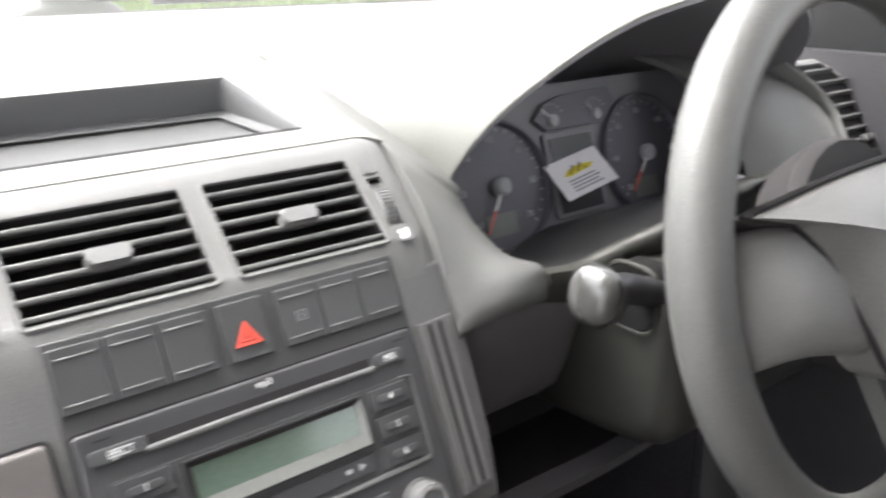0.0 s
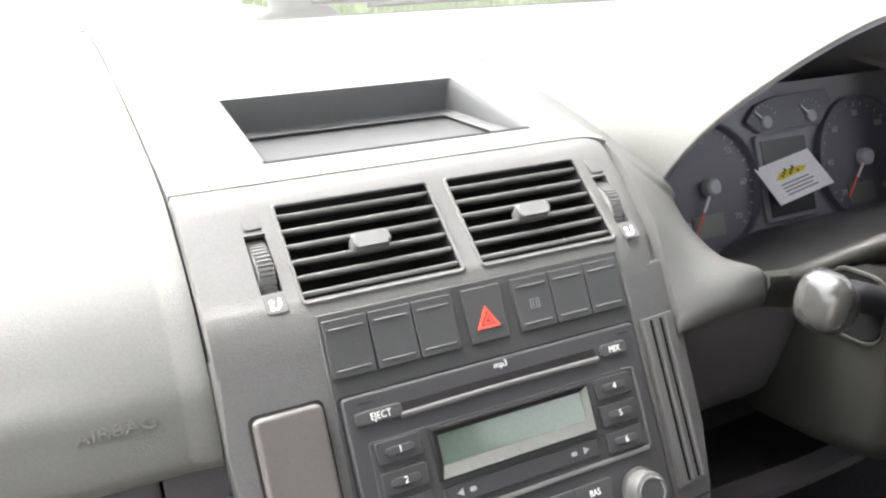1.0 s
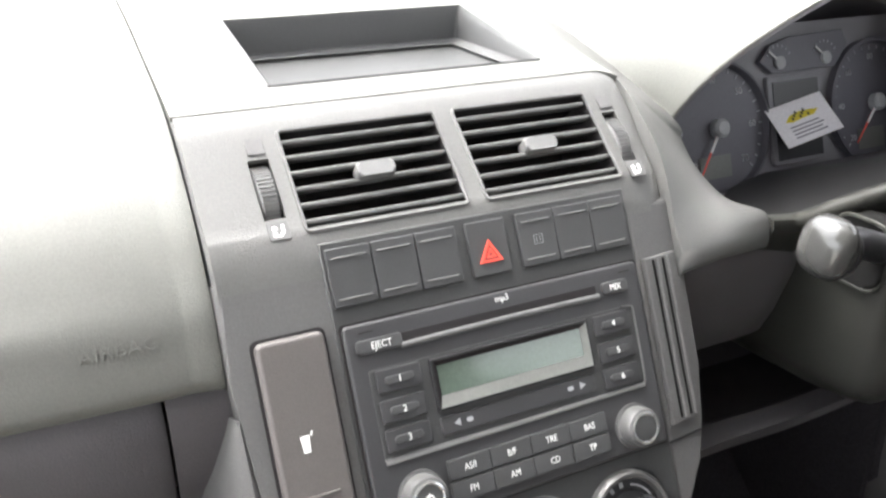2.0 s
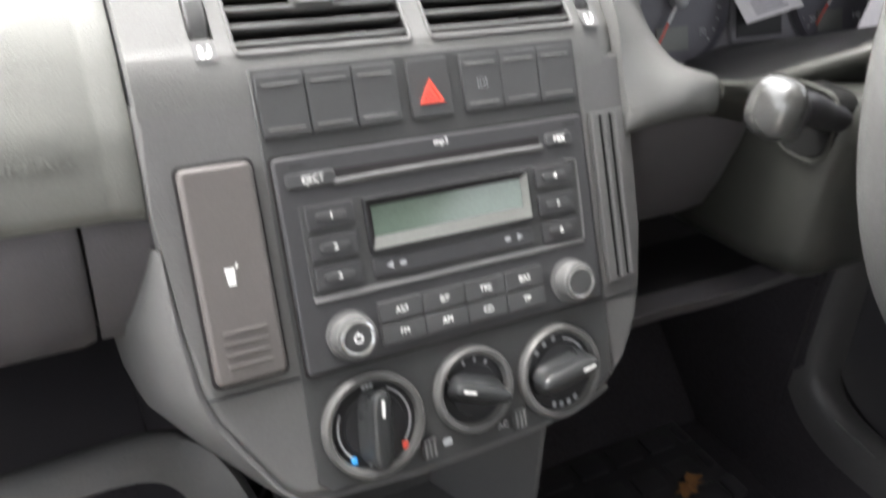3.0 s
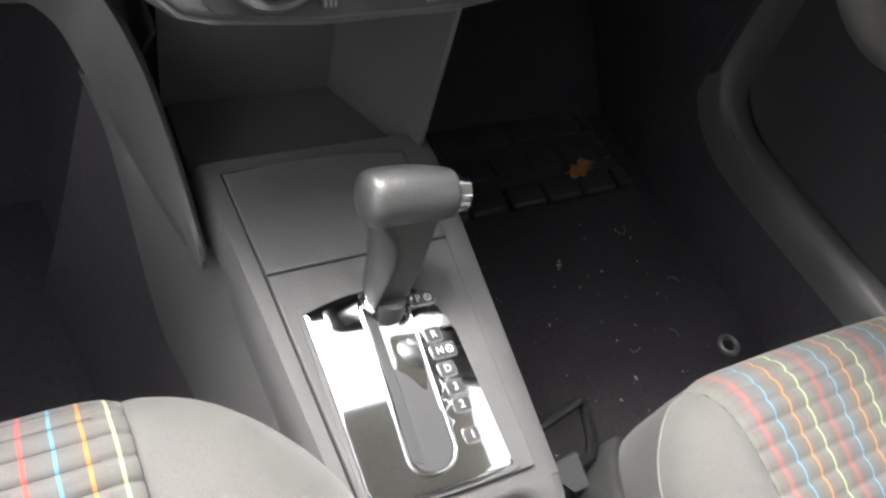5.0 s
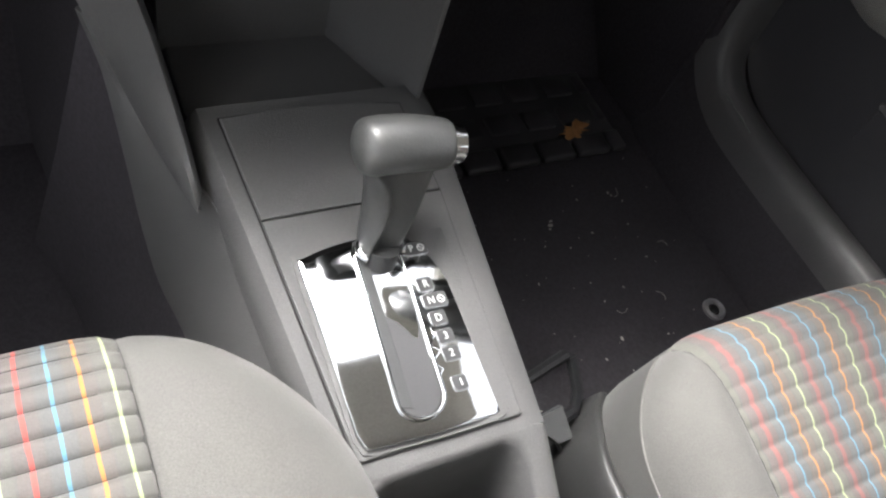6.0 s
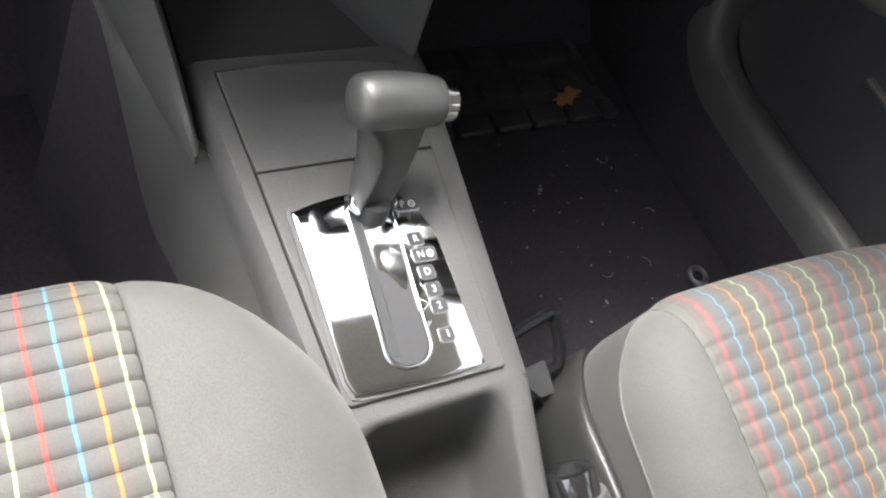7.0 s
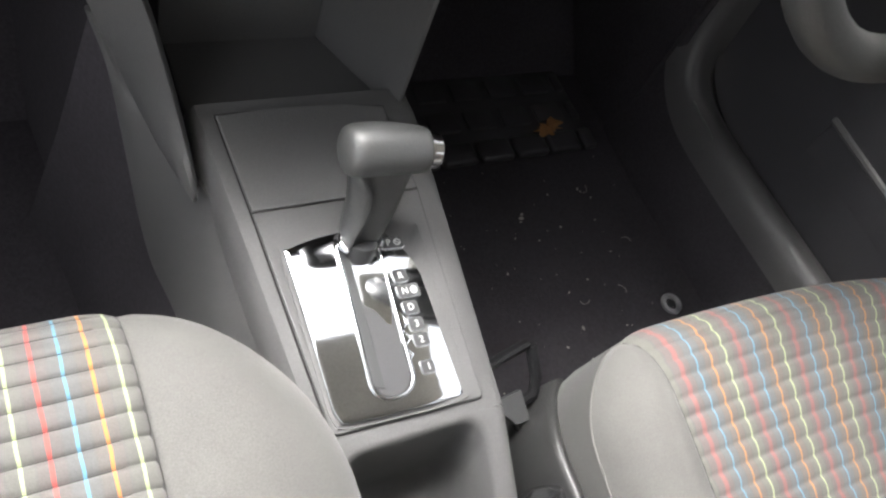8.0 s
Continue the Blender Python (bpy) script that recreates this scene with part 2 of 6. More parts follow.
def slab(points, z0, z1, bevel=0.0, seg=2, m=None):
    """A flat outline in x, y given thickness from z0 to z1, with a rounded front edge."""
    bm = bmesh.new()
    lo = [bm.verts.new((x, y, z0)) for x, y in points]
    hi = [bm.verts.new((x, y, z1)) for x, y in points]
    top = bm.faces.new(hi)
    bm.faces.new(lo[::-1])
    for i in range(len(points)):
        j = (i + 1) % len(points)
        bm.faces.new((lo[i], lo[j], hi[j], hi[i]))
    if bevel:
        bmesh.ops.bevel(bm, geom=list(top.edges), offset=bevel, segments=seg, affect="EDGES", profile=0.5)
        # a narrow flat border keeps the face's shading flat up to its rounded edge
        bm.normal_update()
        flat = max((f for f in bm.faces if f.normal.z > 0.99), key=lambda f: f.calc_area())
        bmesh.ops.inset_individual(bm, faces=[flat], thickness=min(0.0004, bevel * 0.4), use_even_offset=True)
    if m is not None:
        bm.transform(m)
    return bm


def rounded(x0, y0, x1, y1, r, n=5):
    """A rectangle with round corners, as an outline."""
    pts = []
    for cx, cy, a in ((x1 - r, y1 - r, 0), (x0 + r, y1 - r, 90), (x0 + r, y0 + r, 180), (x1 - r, y0 + r, 270)):
        pts += [(cx + r * math.cos(radians(a + 90 * i / n)), cy + r * math.sin(radians(a + 90 * i / n))) for i in range(n + 1)]
    return pts


def loft(rings, closed=False, cap=False, bm=None):
    bm = bm or bmesh.new()
    rows = [[bm.verts.new(p) for p in ring] for ring in rings]
    for a, b in zip(rows, rows[1:]):
        n = len(a)
        for i in range(n if closed else n - 1):
            j = (i + 1) % n
            bm.faces.new((a[i], a[j], b[j], b[i]))
    if cap:
        bm.faces.new(rows[0][::-1])
        bm.faces.new(rows[-1])
    return bm


def thicken(bm, depth):
    """Gives an open sheet a thickness, away from its normals' side."""
    bmesh.ops.recalc_face_normals(bm, faces=bm.faces)
    bmesh.ops.solidify(bm, geom=list(bm.faces), thickness=depth)
    return bm


def curve_points(points, n=8):
    """A smooth line through points (Catmull-Rom)."""
    ps = [Vector(p) for p in points]
    ps = [ps[0] * 2 - ps[1]] + ps + [ps[-1] * 2 - ps[-2]]
    out = []
    for i in range(1, len(ps) - 2):
        a, b, c, d = ps[i - 1:i + 3]
        for k in range(n):
            t = k / n
            out.append(0.5 * (2 * b + (c - a) * t + (2 * a - 5 * b + 4 * c - d) * t * t + (3 * b - a - 3 * c + d) * t ** 3))
    return out + [ps[-2]]


def tube(points, radius, sides=10, closed=False, flat=1.0):
    """A round bar along a line; radius may be a list."""
    ps = [Vector(p) for p in points]
    n = len(ps)
    rr = radius if isinstance(radius, (list, tuple)) else [radius] * n
    rings = []
    side = None
    for i, p in enumerate(ps):
        d = (ps[(i + 1) % n] - ps[i - 1]) if closed else (ps[min(i + 1, n - 1)] - ps[max(i - 1, 0)])
        d.normalize()
        if side is None:
            side = d.orthogonal().normalized()
        side = (side - d * side.dot(d)).normalized()
        up = d.cross(side)
        rings.append([p + (side * math.cos(2 * math.pi * k / sides) + up * flat * math.sin(2 * math.pi * k / sides)) * rr[i] for k in range(sides)])
    if closed:
        rings.append(rings[0])
    bm = loft(rings, closed=True, cap=not closed)
    if closed:
        bmesh.ops.remove_doubles(bm, verts=bm.verts, dist=1e-6)
    return bm


def lathe(profile, n=32, m=None):
    """Turns a profile of (radius, height) round z."""
    bm = bmesh.new()
    rows = []
    for r, z in profile:
        rows.append([bm.verts.new((0, 0, z))] if r == 0 else [bm.verts.new((r * math.cos(2 * math.pi * k / n), r * math.sin(2 * math.pi * k / n), z)) for k in range(n)])
    for a, b in zip(rows, rows[1:]):
        for k in range(n):
            j = (k + 1) % n
            if len(a) == 1 and len(b) > 1:
                bm.faces.new((a[0], b[k], b[j]))
            elif len(b) == 1 and len(a) > 1:
                bm.faces.new((a[k], a[j], b[0]))
            elif len(a) > 1:
                bm.faces.new((a[k], a[j], b[j], b[k]))
    if m is not None:
        bm.transform(m)
    return bm


def sheet(xs, ys, place, holes=(), depth=0.0):
    """A curved sheet over lines xs, ys with rectangular holes; depth thickens it."""
    bm = bmesh.new()
    grid = {(i, j): bm.verts.new(place(x, y)) for i, x in enumerate(xs) for j, y in enumerate(ys)}
    for i in range(len(xs) - 1):
        for j in range(len(ys) - 1):
            cx, cy = (xs[i] + xs[i + 1]) / 2, (ys[j] + ys[j + 1]) / 2
            if not any(a < cx < c and b < cy < d for a, b, c, d in holes):
                bm.faces.new((grid[i, j], grid[i + 1, j], grid[i + 1, j + 1], grid[i, j + 1]))
    for v in [v for v in bm.verts if not v.link_faces]:
        bm.verts.remove(v)
    if depth:
        thicken(bm, depth)
    return bm


def spread(a, b, n):
    return [a + (b - a) * i / n for i in range(n + 1)]


LETTERS = {}


def letters(text, size, mat, m, parent, name="lettering", deep=0.0003, shear=0.0, wide=1.0):
    """Raised print in the built-in face."""
    key = (text, size, deep, wide)
    if key not in LETTERS:
        cu = bpy.data.curves.new("print", "FONT")
        cu.body, cu.size, cu.extrude, cu.align_x, cu.align_y, cu.resolution_u = text, size, deep, "CENTER", "CENTER", 3
        ob = new("print", cu)
        LETTERS[key] = bpy.data.meshes.new_from_object(ob.evaluated_get(bpy.context.evaluated_depsgraph_get()))
        LETTERS[key].transform(Matrix.Diagonal((wide, 1, 1, 1)))
        bpy.data.objects.remove(ob)
        LETTERS[key].materials.clear()
        LETTERS[key].materials.append(mat)
    me = LETTERS[key]
    if me.materials[0] != mat:
        me = me.copy()
        me.materials.clear()
        me.materials.append(mat)
    return part(name, me, mat, parent, m=m)


# ---- ground and shell of the car ----
solid("ground", sheet(spread(-300, 300, 12), spread(-300, 400, 14), lambda x, y: (x, y, -0.32)), M_GRAVEL, "pale gravel ground outside the car", "ground", "structure")


def grass_bank():
    rnd = random.Random(4)
    vs, fs = [], []
    for _ in range(9000):
        x, y = rnd.uniform(6.3, 24), rnd.uniform(17, 30)
        h, w, a, l = rnd.uniform(0.25, 0.9), rnd.uniform(0.03, 0.08), rnd.uniform(0, 6.28), rnd.uniform(-0.2, 0.2)
        dx, dy = w * math.cos(a), w * math.sin(a)
        k = len(vs)
        vs += [(x - dx, y - dy, -0.32), (x + dx, y + dy, -0.32), (x + l, y + l, -0.32 + h)]
        fs.append((k, k + 1, k + 2))
    me = bpy.data.meshes.new("grass")
    me.from_pydata(vs, [], fs)
    me.materials.append(M_GRASS)
    tagged(new("grass", me), "tall green grass beyond the gravel", "grass", kind="stuff")


grass_bank()
FLOOR_Z = 0.03
solid("floor", block((-0.72, -1.2, FLOOR_Z - 0.05), (0.66, 0.80, FLOOR_Z), 0.004), M_CARPET, "worn black carpet on the cabin floor with crumbs", "carpet", "structure")
# sloping toe board and bulkhead
solid("wall_front", thicken(loft([[(-0.74, 0.80, FLOOR_Z - 0.02), (0.66, 0.80, FLOOR_Z - 0.02)], [(-0.74, 1.02, 0.22), (0.66, 1.02, 0.22)], [(-0.74, 1.05, 0.60), (0.66, 1.05, 0.60)], [(-0.74, 1.05, 0.79), (0.66, 1.05, 0.79)]]), 0.03), M_CARPET, "black carpeted bulkhead in the footwell", "bulkhead", "structure")
solid("ceiling", sheet(spread(-0.62, 0.62, 8), spread(-1.2, 0.40, 8), lambda x, y: (x, y, 1.17 - 0.10 * x * x - 0.03 * max(0, y) ** 2), depth=0.04), M_ROOF, "pale cloth headlining", "ceiling", "structure")
# Added wall out of view, raised to the roof to block light from behind.
solid("wall_rear", block((-0.74, -1.26, -0.05), (0.74, -1.2, 1.13), 0.01), M_TRIM, "plain unseen trim that closes the cabin and blocks light behind", "panel", "structure")


def side_shell(s, name):
    """Pillars beside the cabin, from the belt line to the roof."""
    ob = thing(name, (s * 0.72, 0, 0.8), "pale trimmed pillars beside the windows", "pillar", kind="structure")
    for y0, y1, w in ((1.10, 0.30, 0.05), (-0.28, -0.22, 0.09), (-1.18, -1.0, 0.1)):
        part("pillar", loft([[(s * 0.74, y0 - w / 2, 0.80), (s * 0.74, y0 + w / 2, 0.80), (s * 0.68, y0 + w / 2, 0.80), (s * 0.68, y0 - w / 2, 0.80)],
                             [(s * 0.64, y1 - w / 2, 1.16), (s * 0.64, y1 + w / 2, 1.16), (s * 0.58, y1 + w / 2, 1.16), (s * 0.58, y1 - w / 2, 1.16)]], True, True), M_TRIM, ob)


side_shell(-1, "pillars_left")
side_shell(1, "pillars_right")
glass = solid("window_1", thicken(loft([[(x, 1.19 - 0.12 * x * x, 0.845) for x in spread(-0.68, 0.68, 10)], [(x, 0.40 - 0.05 * x * x, 1.166 - 0.10 * x * x) for x in spread(-0.6, 0.6, 10)]]), 0.005), M_GLASS, "clear windscreen", "windscreen", "structure")
glass.visible_shadow = False


# ---- visor slab added out of view to darken the gear plate's reflection ----
visor = thing("reflection_visor", (0.43, 0.38, 1.14), "unseen grey visor slab added to darken the chrome plate's reflection", "sun visor")
tilt = Matrix.Translation((0.43, 0.365, 1.135)) @ Matrix.Rotation(radians(-17), 4, "X")
part("flap", slab(rounded(-0.125, 0.0, 0.125, 0.185, 0.03, 5), -0.009, 0.005, 0.005, 3, tilt), M_TRIM, visor)
part("hinge_bar", tube([tilt @ Vector((x, 0.004, 0.0)) for x in (-0.15, 0.0, 0.14)], 0.005, 8), M_TRIM, visor)


# ---- windscreen wiper outside ----
wiper = thing("windscreen_wiper", (0.11, 1.26, 0.84), "grey-capped black windscreen wiper parked outside", "wiper")
part("pivot_cap", loft([[(0.115 + w * math.cos(2 * math.pi * k / 20), 1.27 + 0.4 * w * math.sin(2 * math.pi * k / 20), z) for k in range(20)] for w, z in ((0.062, 0.80), (0.060, 0.848), (0.050, 0.856), (0.040, 0.862), (0.038, 0.90), (0.026, 0.912))], True, True), M_FACIA, wiper, "grey plastic pivot cap", 60)
part("arm", tube(curve_points([(0.13, 1.26, 0.866), (0.30, 1.245, 0.866), (0.50, 1.215, 0.864), (0.66, 1.18, 0.862)], 6), 0.006, 8), M_BLACK, wiper)
part("blade", tube(curve_points([(0.20, 1.235, 0.858), (0.40, 1.215, 0.860), (0.66, 1.165, 0.858)], 6), 0.004, 6), M_BLACK, wiper)


# ---- doors ----
def door(s, name, rear=-1.2):
    ob = thing(name, (s * 0.72, 0.2, 0.2), "dark grey plastic door trim with a pocket and speaker", "door", kind="structure")
    face = lambda y, z: 0.728 - 0.02 * max(0, (z - 0.45)) + 0.05 * max(0, y - 0.45)
    part("panel", thicken(loft([[(s * face(y, z), y, z) for y in spread(rear, 0.98, 24)] for z in (0.02, 0.2, 0.3, 0.4, 0.5, 0.6, 0.7, 0.78, 0.81)]), 0.035), M_DOOR, ob)
    # pocket: a lip that stands off the panel and slopes up towards the hinge
    lip = [(s * (0.691 + 0.034 * max(0, (y - 0.455) / 0.025) ** 2), y, 0.283 + 0.010 * (y / 0.5)) for y in spread(max(-0.5, rear + 0.06), 0.48, 36)]
    pocket = part("door_pocket", thicken(loft([[(x + s * 0.012, y, 0.16) for x, y, z in lip], [(x, y, z - 0.03) for x, y, z in lip], [(x - s * 0.002, y, z) for x, y, z in lip], [(x + s * 0.008, y, z + 0.004) for x, y, z in lip]]), 0.006), M_DOOR, ob)
    # black block stands for the shade inside the pocket
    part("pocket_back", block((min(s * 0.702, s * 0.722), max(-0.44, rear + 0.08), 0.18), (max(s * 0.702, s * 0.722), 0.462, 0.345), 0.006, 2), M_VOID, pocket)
    # edge in the paler sill plastic, standing for light along it
    part("pocket_edge", tube([(x + s * 0.002, y, z + 0.004) for x, y, z in lip], 0.0055, 8), M_SILL, pocket, "pocket edge coloured paler to look lit")
    c = Vector((s * 0.732, 0.60, 0.45))
    turn = basis(c, Vector((0, 1, 0)), Vector((0, 0, 1)), Vector((-s, 0, 0)) if s > 0 else Vector((1, 0, 0)))
    speaker = part("speaker_ring", lathe([(0.105, 0), (0.105, 0.012), (0.098, 0.02), (0.088, 0.018), (0.082, 0.006), (0.0, 0.004)], 40, turn), M_DOOR, ob)
    part("speaker_grille", lathe([(0.078, 0.006), (0.06, 0.012), (0.0, 0.016)], 32, turn), M_VOID, speaker)
    part("armrest", block((min(s * 0.62, s * 0.72), max(-0.35, rear + 0.05), 0.50), (max(s * 0.62, s * 0.72), 0.25, 0.56), 0.02, 3), M_DOOR, ob)
    return ob


door(1, "door_1")
d1_ = bpy.data.objects["door_1"]
part("mirror_trim", slab([(0.50, 0.79), (0.655, 0.79), (0.665, 0.84), (0.655, 0.90), (0.60, 0.915), (0.54, 0.87)], 0.0, 0.012, 0.003, 2, Matrix(((0, 0, -1, 0.722), (1, 0, 0, 0), (0, 1, 0, 0), (0, 0, 0, 1)))), M_BLACK, d1_, "black corner trim behind the door mirror")
solid("wall_left", block((-0.76, -1.2, 0.02), (-0.72, -0.26, 0.81), 0.01), M_DOOR, "dark unseen trim closing the side behind the passenger door", "panel", "structure")
# the passenger door, out of view, is swung open to let light in
hinge = Vector((-0.74, 0.98, 0))
ajar = door(-1, "door_2", -0.24)
ajar["label"] = "dark grey plastic door trim, unseen, set open to let light in"
ajar.matrix_basis = Matrix.Translation(hinge) @ Matrix.Rotation(radians(-32), 4, "Z") @ Matrix.Translation(-hinge) @ Matrix.Translation(BASE[ajar])


def sill(s, name):
    """Scuff trim along the door opening, curving up into the kick panel at the front."""
    ob = thing(name, (s * 0.62, 0.2, 0.1), "dark plastic door sill trim with a pale inner edge", "sill", kind="structure")
    line = curve_points([(0.642, -0.9, 0.178), (0.642, 0.0, 0.177), (0.642, 0.30, 0.175), (0.641, 0.44, 0.172), (0.641, 0.55, 0.172), (0.642, 0.605, 0.182), (0.645, 0.640, 0.208), (0.650, 0.656, 0.255), (0.655, 0.664, 0.33), (0.660, 0.668, 0.50)], 6)
    rows = []
    for x, y, z in line:
        up = max(0.0, min(1.0, (z - 0.178) / 0.10))
        rows.append([(s * (x - 0.010), y + 0.05 * up, z - 0.045), (s * (x - 0.006), y + 0.04 * up, z - 0.030), (s * (x - 0.001), y + 0.02 * up, z - 0.014), (s * (x + 0.005), y + 0.008 * up, z - 0.004), (s * (x + 0.012), y, z), (s * (x + 0.020), y - 0.003 * up, z + 0.001), (s * (x + 0.036), y - 0.006 * up, z - 0.003), (s * (x + 0.048), y - 0.01 * up, z - 0.008), (s * (x + 0.053), y - 0.012 * up, z - 0.03)])
    part("sill_trim", thicken(loft(rows), 0.004), M_SILL, ob, "", 70)
    # pale strip painted along the ridge to stand for its highlight
    worn = [p for p in line if 0.52 < p[1] < 0.60]
    part("ridge_highlight", tube([(s * (p[0] + 0.003 + 0.0015 * math.sin(7 * i)), p[1], p[2] - 0.0035) for i, p in enumerate(worn)], [0.0008 + 0.0008 * (i % 3) for i in range(len(worn))], 6), M_TAB, ob, "pale highlight painted along the ridge")
    part("carpet_side", thicken(loft([[(s * (p[0] - 0.03), p[1] + 0.02, 0.02) for p in line], [(s * (p[0] - 0.012), p[1] + 0.02, p[2] * 0.6) for p in line], [(s * (p[0] + 0.001), p[1] + 0.012, p[2] - 0.026) for p in line]]), 0.004), M_CARPET, ob, "black carpet up to the sill")
    part("door_seal", tube([(s * (p[0] + 0.066), p[1], p[2] - 0.016) for p in line], 0.009, 8), M_VOID, ob, "black rubber door seal")
    part("kick_panel", thicken(loft([[(s * 0.63, 0.66, 0.02), (s * 0.636, 0.672, 0.25), (s * 0.645, 0.682, 0.50)], [(s * 0.62, 1.04, 0.02), (s * 0.62, 1.04, 0.25), (s * 0.635, 1.04, 0.50)]]), 0.01), M_CARPET, ob)
    return ob


sill(1, "trim_1")
sill(-1, "trim_2")


# ---- dashboard ----
dash = thing("dashboard", (0, 0.9, 0.78), "grey soft-grained plastic dashboard pale in daylight", "dashboard")


def top_z(y):
    return float(np.interp(y, (0.635, 0.68, 0.79, 0.95, 1.08, 1.20), (0.789, 0.797, 0.816, 0.838, 0.848, 0.846)))


TRAY = (-0.096, 0.663, 0.100, 0.790)
xs = sorted({-0.1578, -0.12, TRAY[0], -0.05, 0, 0.05, TRAY[2], 0.12, 0.127, 0.132, 0.137, 0.142, 0.1475})
ys = sorted({0.637, 0.645, TRAY[1], 0.71, 0.75, TRAY[3], 0.83, 0.87, 0.9, 0.95, 1.0, 1.08, 1.14, 1.2})
part("top_pad", sheet(xs, ys, lambda x, y: (x, y, top_z(y) - 0.006 * (max(0.0, x - 0.122) / 0.0255) ** 2 * min(1.0, max(0.0, (0.86 - y) / 0.14))), (TRAY,), 0.006), M_DASH, dash)
part("rear_pad", sheet(spread(0.1475, 0.73, 12), spread(0.856, 1.20, 8), lambda x, y: (x, y, top_z(y) - 0.3 * max(0, x - 0.66) - 0.010 * (y < 0.86)), depth=0.006), M_DASH, dash)
# open tray in the top pad
x0, y0, x1, y1 = TRAY
tray = part("storage_tray", thicken(loft([[(x, y, top_z(y) - 0.001) for x, y in rounded(x0 - 0.001, y0 - 0.001, x1 + 0.001, y1 + 0.001, 0.004, 4)],
                                          [(x, y, 0.795 + 0.15 * (y - y0) - 0.004) for x, y in rounded(x0 + 0.001, y0 + 0.001, x1 - 0.001, y1 - 0.0005, 0.005, 4)],
                                          [(x, y, 0.7885) for x, y in rounded(x0 + 0.003, y0 + 0.003, x1 - 0.003, y1 - 0.002, 0.007, 4)],
                                          [(x, y, 0.7862) for x, y in rounded(x0 + 0.008, y0 + 0.008, x1 - 0.008, y1 - 0.007, 0.008, 4)],
                                          [(x, y, 0.7862) for x, y in rounded(x0 + 0.010, y0 + 0.010, x1 - 0.010, y1 - 0.009, 0.008, 4)],
                                          [(x, y, 0.7850) for x, y in rounded(x0 + 0.0115, y0 + 0.0115, x1 - 0.0115, y1 - 0.0105, 0.008, 4)]], True), 0.003), M_FACIA, dash, "open storage tray with a dark back wall")
part("tray_floor", block((x0 + 0.004, y0 + 0.002, 0.778), (x1 - 0.004, y1 + 0.004, 0.7848)), M_FACIA, tray)

# passenger side: pad that rolls over into the airbag cover, with a facet added beside the stack to imitate a band of
# light
roll = curve_points([(1.20, 0.846), (1.08, 0.848), (0.95, 0.838), (0.82, 0.822), (0.72, 0.805), (0.645, 0.787), (0.593, 0.753), (0.563, 0.714), (0.5545, 0.692), (0.5508, 0.676), (0.5512, 0.669), (0.5560, 0.6625), (0.567, 0.658), (0.60, 0.65)], 5)
for i, p in enumerate(roll):
    roll[i] = Vector((p[0], p[1]))
xl = [-0.735, -0.70, -0.6, -0.5, -0.4, -0.3, -0.22, -0.19, -0.1765, -0.1750, -0.1735, -0.166, -0.1610, -0.1594]
part("airbag_cover", thicken(loft([[(x, p[0] + 0.0012 * max(0, (x + 0.166) / 0.006) ** 2 - 0.20 * max(0, x + 0.175) - 0.02 * max(0, (-0.3 - x) / 0.4) ** 2, p[1] - 0.0006 * max(0, (x + 0.166) / 0.006) ** 2 + (0.03 * max(0, -0.2 - x) if p[1] < 0.72 and p[0] < 0.61 else 0)) for x in xl] for p in roll]), 0.008), M_DASH, dash, "pale grey passenger airbag cover")
letters("AIRBAG", 0.0088, M_DASH, basis(Vector((-0.207, 0.5562, 0.697)), Vector((1, 0, 0)), Vector((0, 0.40, 0.917)), Vector((0, -0.917, 0.40))), dash, "embossed_lettering", 0.0012, wide=1.25)
# filler between the cover and the centre stack, and the dark plinth under the windscreen
part("seam_gasket", thicken(loft([[(x, p[0] + 0.0065, p[1] - 0.0055) for x in (-0.1606, -0.1565)] for p in roll]), 0.003), M_BLACK, dash)
part("windscreen_ledge", sheet(spread(-0.70, 0.70, 10), [1.19, 1.25, 1.32], lambda x, y: (x, y - 0.10 * x * x, 0.844 - (y - 1.19) * 0.25), depth=0.01), M_BLACK, dash, "black ledge at the foot of the windscreen")

part("windscreen_seal", tube([(x, 1.199 - 0.02 * x * x, 0.8475) for x in spread(-0.70, 0.70, 14)], 0.0032, 6), M_BLACK, dash, "dark rubber seal at the windscreen")
# binnacle: mouth, dark tunnel and hood
MOUTH = [(0.231, 0.67, 0.736), (0.234, 0.653, 0.760), (0.241, 0.635, 0.783), (0.253, 0.616, 0.805), (0.277, 0.592, 0.832), (0.309, 0.576, 0.853), (0.345, 0.565, 0.867), (0.41, 0.556, 0.879), (0.47, 0.553, 0.880), (0.54, 0.56, 0.867), (0.595, 0.58, 0.836), (0.63, 0.615, 0.79), (0.64, 0.64, 0.74)]
mouth = curve_points(MOUTH, 5)
nm = len(mouth)
centre = Vector((0.43, 0, 0.74))
back = []
for i, p in enumerate(mouth):
    f = i / (nm - 1)
    yb = 0.86 + 0.06 * math.sin(math.pi * f)
    back.append(Vector((0.165 + 0.53 * f, yb, top_z(yb) - 0.003)))
hood = []
for k in spread(0, 1, 8):
    hood.append([p.lerp(q, k) + Vector((0, 0, 0.030 * math.sin(math.pi * k) * math.sin(math.pi * i / (nm - 1)))) for i, (p, q) in enumerate(zip(mouth, back))])
lip = [[p + Vector((0, 0.0015, -0.0018)) + (centre - p) * 0.004 for p in mouth], [p + Vector((0, -0.0008, -0.0004)) for p in mouth]]
part("hood", thicken(loft(lip + hood), 0.004), M_DASH, dash, "arched hood over the instruments", 70)
